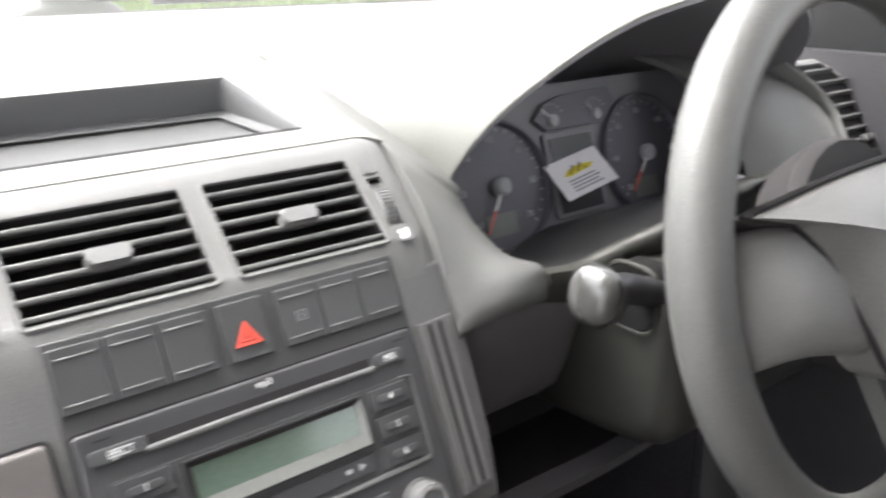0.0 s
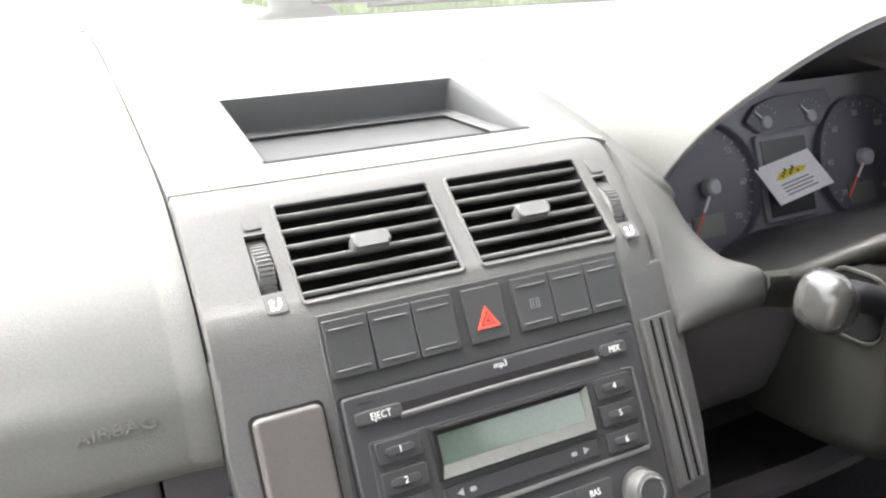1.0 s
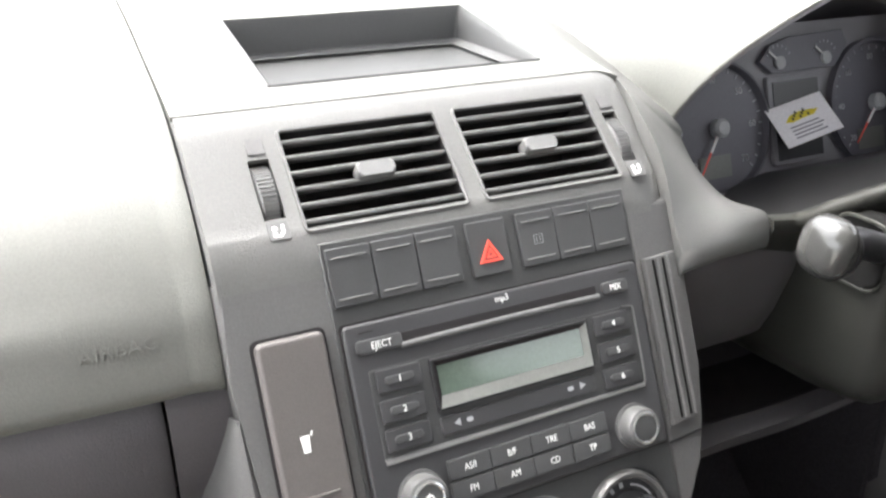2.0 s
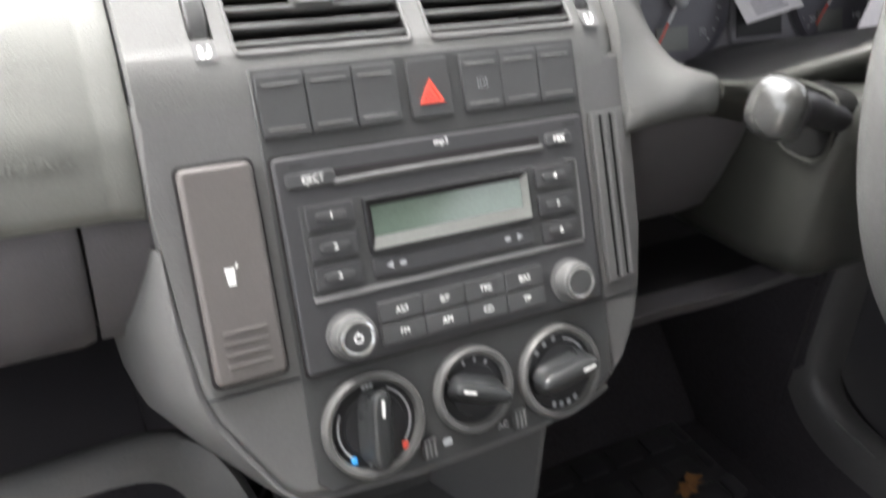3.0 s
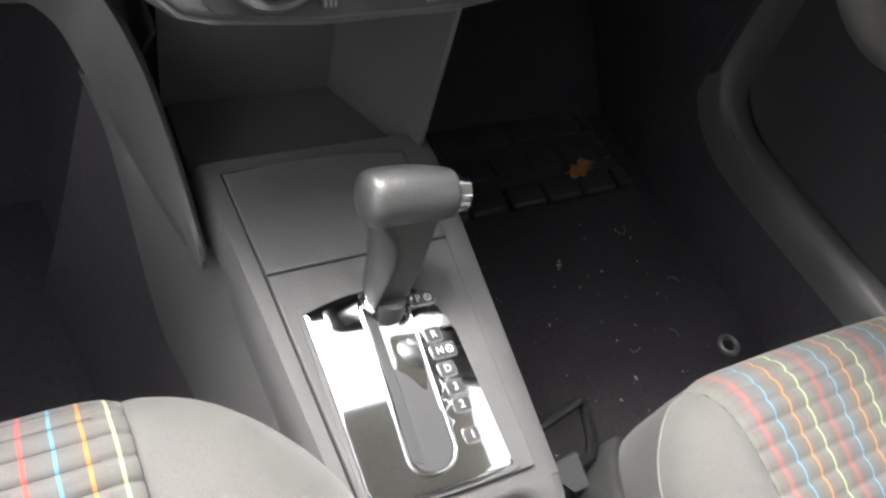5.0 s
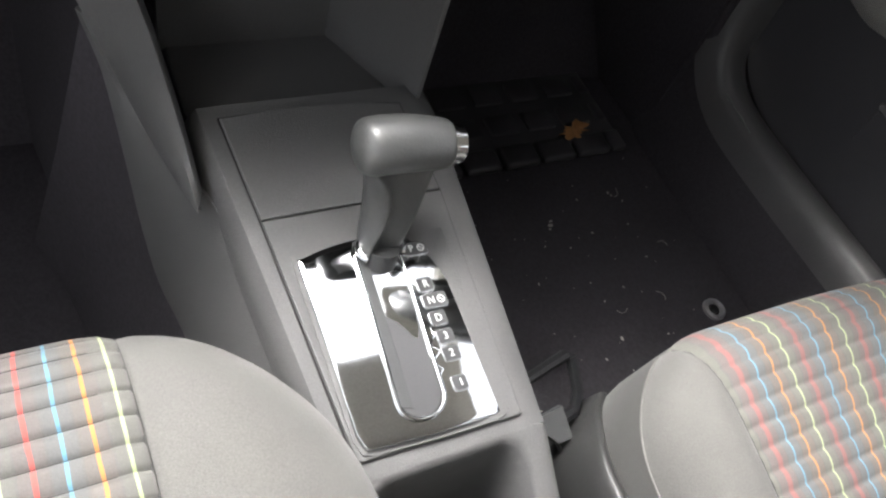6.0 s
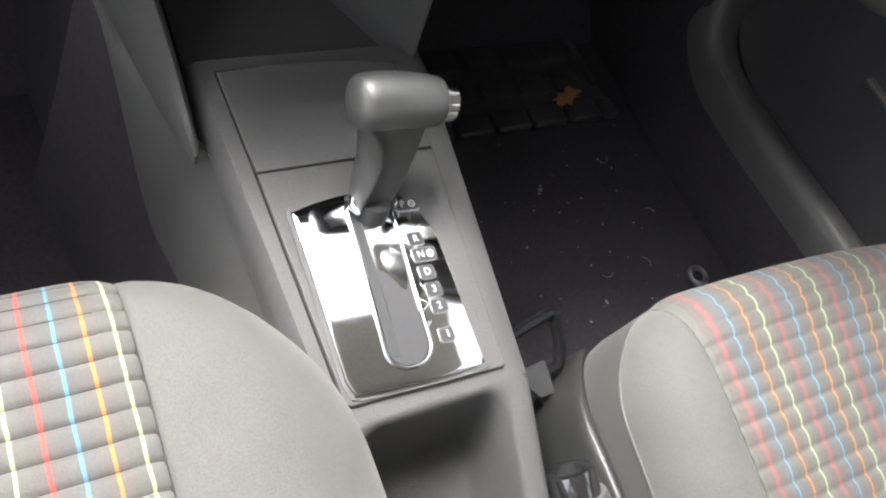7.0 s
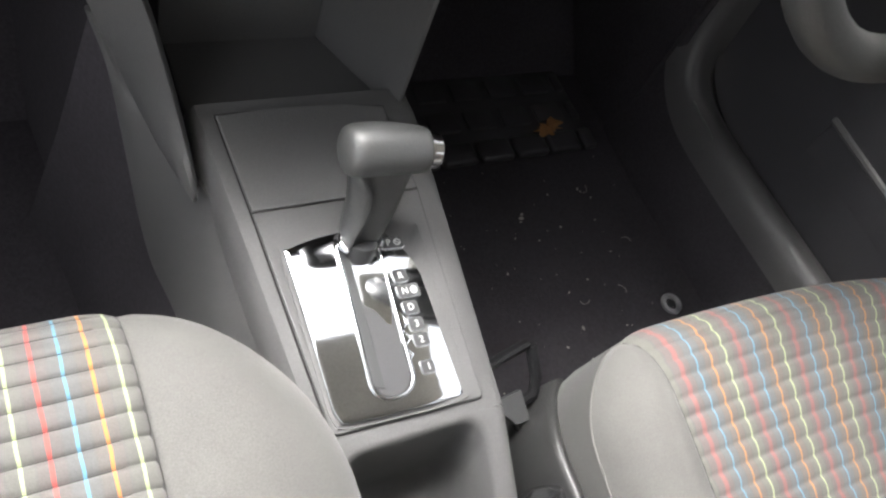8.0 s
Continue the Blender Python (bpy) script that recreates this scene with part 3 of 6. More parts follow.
inner = [p + Vector((0, 0.0012, -0.0016)) + (centre - p) * 0.003 for p in mouth]
deep = [Vector((0.43 + (p.x - 0.43) * 0.92, 0.72 + 0.30 * (p.z - 0.74), 0.71 + (p.z - 0.71) * 0.62)) for p in mouth]
part("tunnel", thicken(loft([inner, [a.lerp(b, 0.5) + Vector((0, 0, 0.006)) for a, b in zip(inner, deep)], deep, [Vector((0.43 + (p.x - 0.43) * 0.9, 0.80, 0.74 + (p.z - 0.74) * 0.5)) for p in deep], [Vector((0.43 + (p.x - 0.43) * 0.9, 0.805, 0.66)) for p in deep]]), 0.003), M_CLUSTER, dash, "dark inside of the instrument hood")
# cheek between the centre stack and the instruments, coloured darker to stand for shade
side = curve_points([(0.139, 0.556, 0.672), (0.139, 0.543, 0.671), (0.139, 0.5385, 0.676), (0.139, 0.541, 0.686), (0.139, 0.553, 0.705), (0.140, 0.572, 0.740), (0.141, 0.60, 0.765), (0.1455, 0.64, 0.7835), (0.147, 0.72, 0.7975), (0.1485, 0.80, 0.8135), (0.150, 0.87, 0.824)], 6)
edge = curve_points([(0.224, 0.566, 0.672), (0.2235, 0.551, 0.671), (0.2232, 0.5465, 0.676), (0.2228, 0.548, 0.688), (0.2285, 0.560, 0.6945), (0.2365, 0.605, 0.688), (0.2345, 0.638, 0.703), (0.2325, 0.655, 0.720), (0.231, 0.67, 0.737), (0.205, 0.77, 0.785), (0.170, 0.87, 0.824)], 6)
mid = [a.lerp(b, 0.5) + Vector((-0.001, -0.001, 0.003)) * max(0.0, 1 - i / (0.75 * len(side))) for i, (a, b) in enumerate(zip(side, edge))]
part("cheek", thicken(loft([[p + Vector((-0.003, 0.006, -0.02)) for p in side], side, [a.lerp(b, 0.4) for a, b in zip(side, mid)], mid, edge, [p + Vector((0.004, 0.008, -0.006)) for p in edge]]), 0.004), M_STACK, dash, "grey cheek beside the instruments", 80)
# lower ledge in front of the instruments
ledge = curve_points([(0.2245, 0.549, 0.690), (0.2565, 0.547, 0.688), (0.292, 0.536, 0.700), (0.325, 0.519, 0.715), (0.36, 0.50, 0.735), (0.43, 0.498, 0.74), (0.52, 0.50, 0.735), (0.60, 0.53, 0.72), (0.64, 0.62, 0.73)], 5)
part("ledge", thicken(loft([[p + Vector((0, 0.012, -0.030)) for p in ledge], [p + Vector((0, 0.001, -0.008)) for p in ledge], [p + Vector((0, -0.001, -0.003)) for p in ledge], ledge, [p + Vector((0, 0.005, 0.001)) for p in ledge], [p + Vector((0, 0.012, -0.004)) for p in ledge]]), 0.003), M_COLUMN, dash, "dark ledge below the instruments", 60)
# dark floor, coloured darker still to stand for the hood's shadow
part("ledge_floor", thicken(loft([[p + Vector((0, 0.011, -0.003)) for p in ledge], [Vector((p.x * 0.95 + 0.024, p.y * 0.55 + 0.262, p.z - 0.026)) for p in ledge], [Vector((p.x * 0.94 + 0.028, p.y * 0.45 + 0.335, p.z - 0.024)) for p in ledge], [Vector((p.x * 0.92 + 0.036, 0.66, min(p.z - 0.045, 0.672))) for p in ledge], [Vector((p.x * 0.90 + 0.045, 0.71, 0.640)) for p in ledge]]), 0.003), M_SHELF, dash, "ribbed black shelf in front of the instruments", 60)
# outer dash with its vent, beyond the steering wheel, lightened to look lit
prof = curve_points([(0.58, 0.58), (0.55, 0.66), (0.545, 0.69), (0.565, 0.735), (0.60, 0.775), (0.66, 0.80), (0.84, 0.826)], 4)
part("outer_dash", thicken(loft([[(x, p[0] + 0.05 * (0.75 - x) + 9.0 * max(0.0, 0.61 - x) ** 2, p[1]) for x in (0.545, 0.56, 0.575, 0.59, 0.61, 0.64, 0.68, 0.74)] for p in prof]), 0.006), M_LIT, dash, "dashboard end beside the door, coloured lighter to look lit", 70)

# lower dash on the driver's side: curved dark panel, open shelf with a lip lightened to look lit
part("knee_panel", thicken(loft([[(x, y + 0.03 * max(0, (0.165 - x) / 0.04) + 0.010 * max(0, (x - 0.262) / 0.023) ** 2, z) for x in (0.125, 0.135, 0.145, 0.165, 0.20, 0.24, 0.262, 0.27, 0.278, 0.285)] for y, z in ((0.562, 0.682), (0.560, 0.668), (0.564, 0.64), (0.575, 0.60), (0.584, 0.578), (0.594, 0.569), (0.61, 0.564), (0.66, 0.56))]), 0.006), M_LOWER, dash, "dark lower panel beside the column", 60)
shelf_line = curve_points([(0.118, 0.545, 0.498), (0.20, 0.550, 0.503), (0.30, 0.550, 0.500), (0.385, 0.552, 0.501), (0.42, 0.560, 0.494), (0.45, 0.60, 0.47)], 6)
part("shelf", thicken(loft([[p + Vector((0, 0.05, -0.03)) for p in shelf_line], [p + Vector((0, 0.004, -0.010)) for p in shelf_line], shelf_line, [p + Vector((0, 0.012, 0.002)) for p in shelf_line], [p + Vector((0, 0.022, -0.006)) for p in shelf_line], [Vector((p.x, 0.66, 0.478)) for p in shelf_line], [Vector((p.x, 0.72, 0.53)) for p in shelf_line], [Vector((p.x, 0.73, 0.60)) for p in shelf_line]]), 0.004), M_LOWER, dash, "open shelf with a lightened lip")
# lip in the lightened plastic, standing for the light it catches
part("shelf_lip", thicken(loft([[p + Vector((0, d, h)) for p in shelf_line] for d, h in ((0.005, -0.006), (0.0, -0.005), (-0.0025, -0.001), (-0.0015, 0.003), (0.003, 0.0045), (0.010, 0.004))]), 0.002), M_LIT, dash, "shelf lip coloured pale to look lit", 70)
# black blocks fill the hollow under the dash to keep it dark
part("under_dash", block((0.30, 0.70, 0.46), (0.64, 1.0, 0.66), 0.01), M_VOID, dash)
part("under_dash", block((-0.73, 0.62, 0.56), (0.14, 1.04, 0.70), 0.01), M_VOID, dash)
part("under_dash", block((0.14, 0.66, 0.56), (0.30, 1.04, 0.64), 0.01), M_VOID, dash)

# ---- glovebox ----
glove = thing("glovebox", (-0.45, 0.6, 0.5), "dark grey glovebox lid closed below the airbag cover", "glovebox")
gp = curve_points([(0.566, 0.664), (0.559, 0.650), (0.5585, 0.625), (0.563, 0.602), (0.577, 0.584), (0.603, 0.572), (0.645, 0.566), (0.70, 0.563)], 5)
part("lid", thicken(loft([[(x, p[0] + 0.003 * (x > -0.197), p[1] + 0.03 * max(0, -0.2 - x) * (p[1] > 0.63)) for x in (-0.72, -0.6, -0.4, -0.24, -0.201, -0.1955)] for p in gp]), 0.008), M_LOWER, glove)
part("side_strip", thicken(loft([[(x, p[0] + 0.001, p[1]) for x in (-0.1900, -0.184, -0.165, -0.157)] for p in gp[:19]] ), 0.008), M_LOWER, glove)
part("gap", thicken(loft([[(x, p[0] + 0.012, p[1]) for x in (-0.205, -0.155)] for p in gp]), 0.004), M_VOID, glove)

# ---- open passenger shelf whose lip curves down into the console side ----
low = thing("passenger_shelf", (-0.4, 0.6, 0.42), "grey plastic open shelf lip curving down to the console", "shelf")
inner_edge = curve_points([(-0.72, 0.585, 0.468), (-0.40, 0.598, 0.470), (-0.24, 0.602, 0.470), (-0.18, 0.603, 0.471), (-0.150, 0.598, 0.466), (-0.130, 0.582, 0.452), (-0.115, 0.55, 0.425), (-0.107, 0.51, 0.395), (-0.102, 0.475, 0.368), (-0.099, 0.445, 0.344)], 6)
crease = curve_points([(-0.72, 0.572, 0.448), (-0.40, 0.582, 0.450), (-0.24, 0.584, 0.450), (-0.185, 0.583, 0.449), (-0.160, 0.582, 0.430), (-0.145, 0.575, 0.390), (-0.128, 0.55, 0.345), (-0.118, 0.51, 0.335), (-0.108, 0.47, 0.332), (-0.101, 0.44, 0.336)], 6)
bulge = Vector((-0.003, -0.003, 0.002))
part("lip", thicken(loft([[p + Vector((0.004, 0.016, -0.05)) for p in inner_edge], [p + Vector((0.004, 0.012, -0.006)) for p in inner_edge], [p + Vector((0.001, 0.003, -0.0005)) for p in inner_edge], [p + Vector((-0.001, -0.002, -0.001)) for p in inner_edge], [a.lerp(b, 0.25) + bulge for a, b in zip(inner_edge, crease)], [a.lerp(b, 0.6) + bulge for a, b in zip(inner_edge, crease)], [a.lerp(b, 0.92) + bulge * 0.5 for a, b in zip(inner_edge, crease)], [p + Vector((0.002, 0.004, -0.002)) for p in crease], [p + Vector((0.004, 0.014, -0.002)) for p in crease]]), 0.003), M_GREY, low)
part("shelf_floor", block((-0.72, 0.605, 0.435), (-0.17, 1.0, 0.442), 0.002), M_LOWER, low)

# ---- centre stack ----
stack = thing("centre_stack", (0, 0.52, 0.62), "dark grey plastic centre stack facia of a car", "dashboard panel")
outline = [(-0.1588, 0.111), (-0.1586, 0.06), (-0.1545, 0.0), (-0.1510, -0.036), (-0.146, -0.052), (-0.120, -0.097), (-0.112, -0.105), (-0.098, -0.1085), (-0.04, -0.1125), (0.04, -0.1105), (0.08, -0.105), (0.096, -0.098), (0.1012, -0.094), (0.1012, 0.111)]
part("right_flank", slab([(0.1012, -0.094), (0.1135, -0.085), (0.1285, -0.063), (0.137, -0.038), (0.1415, 0.0), (0.1435, 0.06), (0.1435, 0.111), (0.1012, 0.111)], -0.085, 0.0, 0.003, 3, FLANK(0.1012) @ Matrix.Translation((-0.1012, 0, 0))), M_GREY, stack, "flank of the facia turned towards the driver")
part("facia", slab(outline, -0.085, 0.0, 0.004, 3, FACIA()), M_GREY, stack)
rim = [(-0.1575, 0.04), (-0.1545, 0.0), (-0.1510, -0.036), (-0.146, -0.052), (-0.133, -0.075), (-0.120, -0.097), (-0.112, -0.105), (-0.098, -0.1085), (-0.04, -0.1125), (0.04, -0.1105), (0.08, -0.105), (0.096, -0.098)]
rows = []
for out, back_ in ((-0.0014, -0.0042), (0.0004, -0.0022), (0.0030, -0.0012), (0.008, -0.0042), (0.018, -0.030), (0.027, -0.075), (0.029, -0.12)):
    row = []
    for u, v in rim:
        f = (1.0 if u < -0.14 else 0.0 if u > -0.098 else (-0.098 - u) / 0.042) * min(1.0, max(0.0, (0.044 - v) / 0.03))
        row.append(FACIA(u - out * f + min(out, 0.004) * 0.6 * (u > 0.09), v - min(out, 0.003) * (v < -0.04) * (1 - 0.4 * f), back_).translation)
    rows.append(row)
part("housing", thicken(loft(rows), 0.002), M_GREY, stack, "grey housing round the facia plate")
# darker middle plate that carries switches, radio and dials
middle = [(-0.1005, 0.1225), (-0.1005, -0.04), (-0.1015, -0.10), (-0.095, -0.107), (-0.04, -0.111), (0.04, -0.109), (0.08, -0.103), (0.1005, -0.09), (0.1005, -0.04), (0.1005, 0.1225)]
part("middle_plate", slab(middle, -0.01, 0.0012, 0.0008, 2, FACIA()), M_FACIA, stack)
part("seam", block((-0.1505, -0.0402, 0.0004), (-0.1012, -0.0392, 0.0010), m=FACIA()), M_BLACK, stack)
part("seam", block((0.0, -0.0440, 0.0004), (0.031, -0.0430, 0.0010), m=FLANK(0.1012)), M_BLACK, stack)
# vent face with its two openings, rolling into the top pad
vx = sorted({-0.1580, -0.1565, -0.150, -0.135, -0.1245, -0.1125, -0.1035, -0.0065, 0.0070, 0.1045, 0.1125, 0.1235, 0.130, 0.136, 0.1405})
vy = sorted({-0.026, -0.022, -0.018, -0.014, -0.010, -0.006, -0.003, 0.0, 0.0015, 0.004, 0.006, 0.012, 0.050, 0.0665, 0.074, 0.080, 0.086, 0.091})


def vent_face(x, y):
    """The sloping vent face; its foot bends smoothly into the upright facia."""
    bend = max(0, y - 0.070)
    edge_roll = max(0.0, x - 0.123) / 0.0175
    p = GO + U * x + GV * y - GN * (bend * bend * 16)
    if y < 0.006:
        t = max(0.0, (y + 0.022) / 0.028)
        p = U * x + (GO - FV * 0.022 + FN * 0.0018) * (1 - t) ** 2 + (GO + FN * 0.0019) * (2 * t * (1 - t)) + (GO + GV * 0.006) * t * t
        if y < -0.022:
            p -= FV * 0.012 + FN * 0.0006
    p -= (GN + FN) * 0.003 * edge_roll ** 2
    p -= FN * (max(0.0, x - 0.1012) * 0.158 * min(1.0, max(0.0, (0.05 - y) / 0.06)))
    return p - Vector((0, 0, 0.004)) * max(0.0, (-0.1565 - x) / 0.0015)


part("vent_face", sheet(vx, vy, vent_face, ((-0.1035, 0.0015, -0.0065, 0.0665), (0.0070, 0.0015, 0.1045, 0.0665), (-0.1245, 0.012, -0.1125, 0.050), (0.1125, 0.012, 0.1235, 0.050)), 0.004), M_STACK, stack)
part("vent_roll", thicken(loft([[vent_face(x, 0.091) for x in vx], [vent_face(x, 0.091) + Vector((0, 0.004, 0.0)) for x in vx], [vent_face(x, 0.091) + Vector((0, 0.006, -0.006)) for x in vx]]), 0.002), M_STACK, stack)
part("flank", thicken(loft([[vent_face(-0.1580, y) for y in vy], [vent_face(-0.1580, y) + Vector((0.0, 0.05, -0.04)) for y in vy]]), 0.002), M_FACIA, stack)

slat_mesh = mesh_of("slat", block((-0.0485, -0.0015, -0.012), (0.0485, 0.0015, 0.0), 0.0011, 3), M_SLAT)


def air_vent(cx, group):
    ob = thing("air_vent", VENT(cx, 0.034, 0).translation, "dark slatted air vent with a grey slider tab", "air vent", group)
    part("duct", loft([[VENT(cx + a, b, -0.001).translation for a, b in ((-0.0485, 0.002), (0.0485, 0.002), (0.0485, 0.066), (-0.0485, 0.066))],
                       [VENT(cx + a, b, -0.045).translation for a, b in ((-0.046, 0.004), (0.046, 0.004), (0.046, 0.064), (-0.046, 0.064))],
                       [VENT(cx + a, b, -0.046).translation for a, b in ((-0.001, 0.033), (0.001, 0.033), (0.001, 0.035), (-0.001, 0.035))]], True), M_VOID, ob)
    part("frame", tube([VENT(cx + a, b, 0.0004).translation for a, b in rounded(-0.0492, 0.0012, 0.0492, 0.0668, 0.003, 4)], 0.0013, 6, True), M_GREY, ob)
    for k in range(6):
        part("slat", slat_mesh, M_SLAT, ob, m=VENT(cx, 0.0075 + 0.0104 * k, -0.0008) @ Matrix.Rotation(radians(21), 4, "X"))
    tab = slab(rounded(-0.0115, -0.0048, 0.0115, 0.0048, 0.0025), -0.006, 0.004, 0.0018, 3, VENT(cx, 0.0325, 0.0005))
    part("slider_tab", tab, M_TAB, ob, "pale grey slider tab")
    return ob


air_vent(-0.055, "centre air vents")
air_vent(0.0557, "centre air vents")


def thumbwheel(cx):
    ob = thing("vent_thumbwheel", VENT(cx, 0.03, 0).translation, "ribbed grey thumbwheel set beside the air vent", "thumbwheel", "vent thumbwheels")
    turn = VENT(cx, 0.031, -0.0195) @ Matrix.Rotation(radians(90), 4, "Y")
    part("wheel", lathe([(0, -0.0048), (0.0205, -0.0048), (0.022, -0.0035), (0.022, 0.0035), (0.0205, 0.0048), (0, 0.0048)], 40, turn), M_RING, ob)
    rib = mesh_of("rib", block((-0.0046, -0.0005, 0.0), (0.0046, 0.0005, 0.0012)), M_TAB)
    for k in range(19):
        a = -62 + 124 * k / 18
        part("rib", rib, M_TAB, ob, m=VENT(cx, 0.031, -0.0195) @ Matrix.Rotation(radians(a), 4, "X") @ Matrix.Translation((0, 0, 0.0216)))
    part("well", block((-0.0058, 0.012, -0.03), (0.0058, 0.050, -0.028), m=VENT(cx)), M_VOID, ob)
    part("window", block((-0.005, 0.053, 0.0004), (0.005, 0.0635, 0.0010), 0.0004, 1, VENT(cx)), M_GREY, ob)
    part("tile", slab(rounded(-0.0058, -0.0008, 0.0058, 0.0108, 0.0012, 3), 0.0, 0.0006, 0.0002, 1, VENT(cx)), M_SLAT, ob)
    part("pictogram", slab([(-0.0008, 0.0012), (0.0012, 0.0012), (0.0030, 0.0036), (0.0032, 0.0080), (0.0018, 0.0080), (0.0014, 0.0042)], 0.0005, 0.0009, 0, 1, VENT(cx)), M_WHITE, ob)
    part("pictogram", lathe([(0.0014, 0.0005), (0.0014, 0.0009), (0, 0.0009)], 10, VENT(cx - 0.0022, 0.0062)), M_WHITE, ob)
    part("pictogram", block((-0.0034, 0.0010, 0.0005), (-0.0014, 0.0040, 0.0009), m=VENT(cx)), M_WHITE, ob)


thumbwheel(-0.1185)
thumbwheel(0.1180)

# ---- switches ----
key_mesh = mesh_of("key", slab(rounded(-0.01275, -0.0160, 0.01275, 0.0160, 0.0010, 2), -0.002, 0.0012, 0.0006, 2), M_SWITCH)
line_mesh = mesh_of("ridge", block((-0.0098, -0.0004, 0.0018), (0.0098, 0.0004, 0.0029), 0.0002, 1), M_RING)
for i, cx in enumerate((-0.0855, -0.0592, -0.0330, -0.001, 0.0325, 0.0585, 0.0845)):
    kind = "hazard warning switch with a red triangle" if i == 3 else "dark switch with a grey heated-screen symbol" if i == 4 else "blank dark switch cover in the centre stack"
    sw = thing("switch", FACIA(cx, 0.1025, 0).translation, kind, "switch", "switches in a row")
    part("key", key_mesh, M_SWITCH, sw, m=FACIA(cx, 0.1025, 0.002))
    part("rim", slab(rounded(cx - 0.0129, 0.0862, cx + 0.0129, 0.1188, 0.0015, 2), 0.0008, 0.0026, 0.0003, 1, FACIA()), M_BLACK, sw)
    if i != 3:
        for dy in (0.0108, -0.0118):
            part("ridge", line_mesh, M_RING, sw, m=FACIA(cx, 0.1025 + dy, 0.0009))
    if i == 3:
        big, small = 0.0088, 0.0058
        tri = lambda r: [Vector((r * math.cos(radians(90 + 120 * k)), r * math.sin(radians(90 + 120 * k)))) for k in range(3)]
        for r0, r1 in ((big, small), (small * 0.72, small * 0.28)):
            part("triangle", loft([[(p.x, p.y, z) for p in tri(r)] for r, z in ((r1, 0.0), (r1, 0.0012), (r0, 0.0012), (r0, 0.0))], True), M_RED, sw, "red warning triangle", m=FACIA(cx, 0.0985, 0.0030))
    if i == 4:
        for a, b, c, d in ((-0.004, 0.002, 0.004, 0.0026), (-0.004, -0.0045, 0.004, -0.0039), (-0.004, -0.0045, -0.0034, 0.0026), (0.0034, -0.0045, 0.004, 0.0026), (-0.0018, -0.003, -0.0012, 0.001), (0.0012, -0.003, 0.0018, 0.001)):
            part("symbol", block((a * 0.8, b * 0.8, 0), (c * 0.8, d * 0.8, 0.0004), m=FACIA(cx, 0.1025, 0.0032)), M_FAINT, sw)

# ---- radio ----
radio = thing("car_radio", FACIA(0, 0.018, 0).translation, "black car radio with a green-grey display and two knobs", "radio")
part("gap", slab(rounded(-0.0988, -0.0415, 0.0988, 0.0772, 0.003, 3), 0.001, 0.0026, 0.0, 1, FACIA()), M_VOID, radio)
part("faceplate", slab(rounded(-0.0975, -0.0402, 0.0975, 0.0760, 0.003, 3), 0.0, 0.0052, 0.0016, 3, FACIA()), M_RADIO, radio)
part("disc_slot", block((-0.066, 0.0612, 0.0046), (0.064, 0.0664, 0.0056), m=FACIA()), M_VOID, radio, "narrow black disc slot")
part("slot_lip", tube([FACIA(x, 0.0596 + 0.0006 * math.sin(math.pi * (x + 0.066) / 0.13), 0.0054).translation for x in spread(-0.0665, 0.0655, 10)], 0.0019, 8), M_SLAT, radio)
for cx, text in ((-0.0788, "EJECT"), (0.0778, "MIX")):
    w = 0.0135 if cx < 0 else 0.0095
    b = part("button", slab(rounded(cx - w, 0.0593, cx + w, 0.0670, 0.0024, 4), 0.004, 0.0068, 0.0008, 2, FACIA()), M_SWITCH, radio)
    letters(text, 0.0056, M_WHITE, FACIA(cx + (0.001 if cx < 0 else 0), 0.0631, 0.0069), radio, wide=0.85)
letters("mp3", 0.0052, M_WHITE, FACIA(-0.0003, 0.0722, 0.0053), radio)
part("mark", block((-0.089, 0.0708, 0.0052), (-0.081, 0.0714, 0.0055), m=FACIA()), M_VOID, radio)
part("mark", block((0.083, 0.0708, 0.0052), (0.091, 0.0714, 0.0055), m=FACIA()), M_VOID, radio)
# recessed field with its pale line
part("field", slab(rounded(-0.0878, -0.001, 0.0882, 0.0500, 0.002, 3), 0.0044, 0.0057, 0.0003, 1, FACIA()), M_FACIA, radio)
part("pale_line", tube([FACIA(x, y, 0.0058).translation for x, y in ((-0.0878, 0.0006), (0.0, -0.0001), (0.0866, -0.0004), (0.0880, 0.001), (0.0884, 0.02), (0.0882, 0.0490), (0.080, 0.0500))], 0.00075, 6), M_TAB, radio, "pale line round the display field")
part("pale_bar", block((-0.0875, -0.0022, 0.0050), (0.0872, 0.0006, 0.0066), 0.0006, 2, FACIA()), M_RING, radio)
part("bezel", slab(rounded(-0.0525, 0.0195, 0.0515, 0.0475, 0.0015, 2), 0.0052, 0.0062, 0.0003, 1, FACIA()), M_BLACK, radio)
edge_o = ((-0.0515, 0.0468), (-0.0515, 0.0202), (0.0508, 0.0202), (0.0508, 0.0468))
edge_i = ((-0.0490, 0.0440), (-0.0490, 0.0268), (0.0468, 0.0268), (0.0468, 0.0440))
# lower and right slopes painted as lit, upper and left as shaded
for name_, ks, mat_ in (("lit_slope", (1, 2, 3), M_LCDFRAME), ("shaded_slope", (3, 0, 1), M_VOID)):
    part(name_, thicken(loft([[FACIA(*edge_o[k], 0.0084).translation for k in ks], [FACIA(*edge_i[k], 0.0064).translation for k in ks]]), 0.0003), mat_, radio)
part("display_border", loft([[FACIA(x, y, z).translation for x, y in rounded(-0.0515 - g, 0.0202 - g, 0.0508 + g, 0.0468 + g, 0.001, 2)] for g, z in ((0.0, 0.0084), (0.0004, 0.0088), (0.0012, 0.0086), (0.0016, 0.0060))], True), M_BLACK, radio)
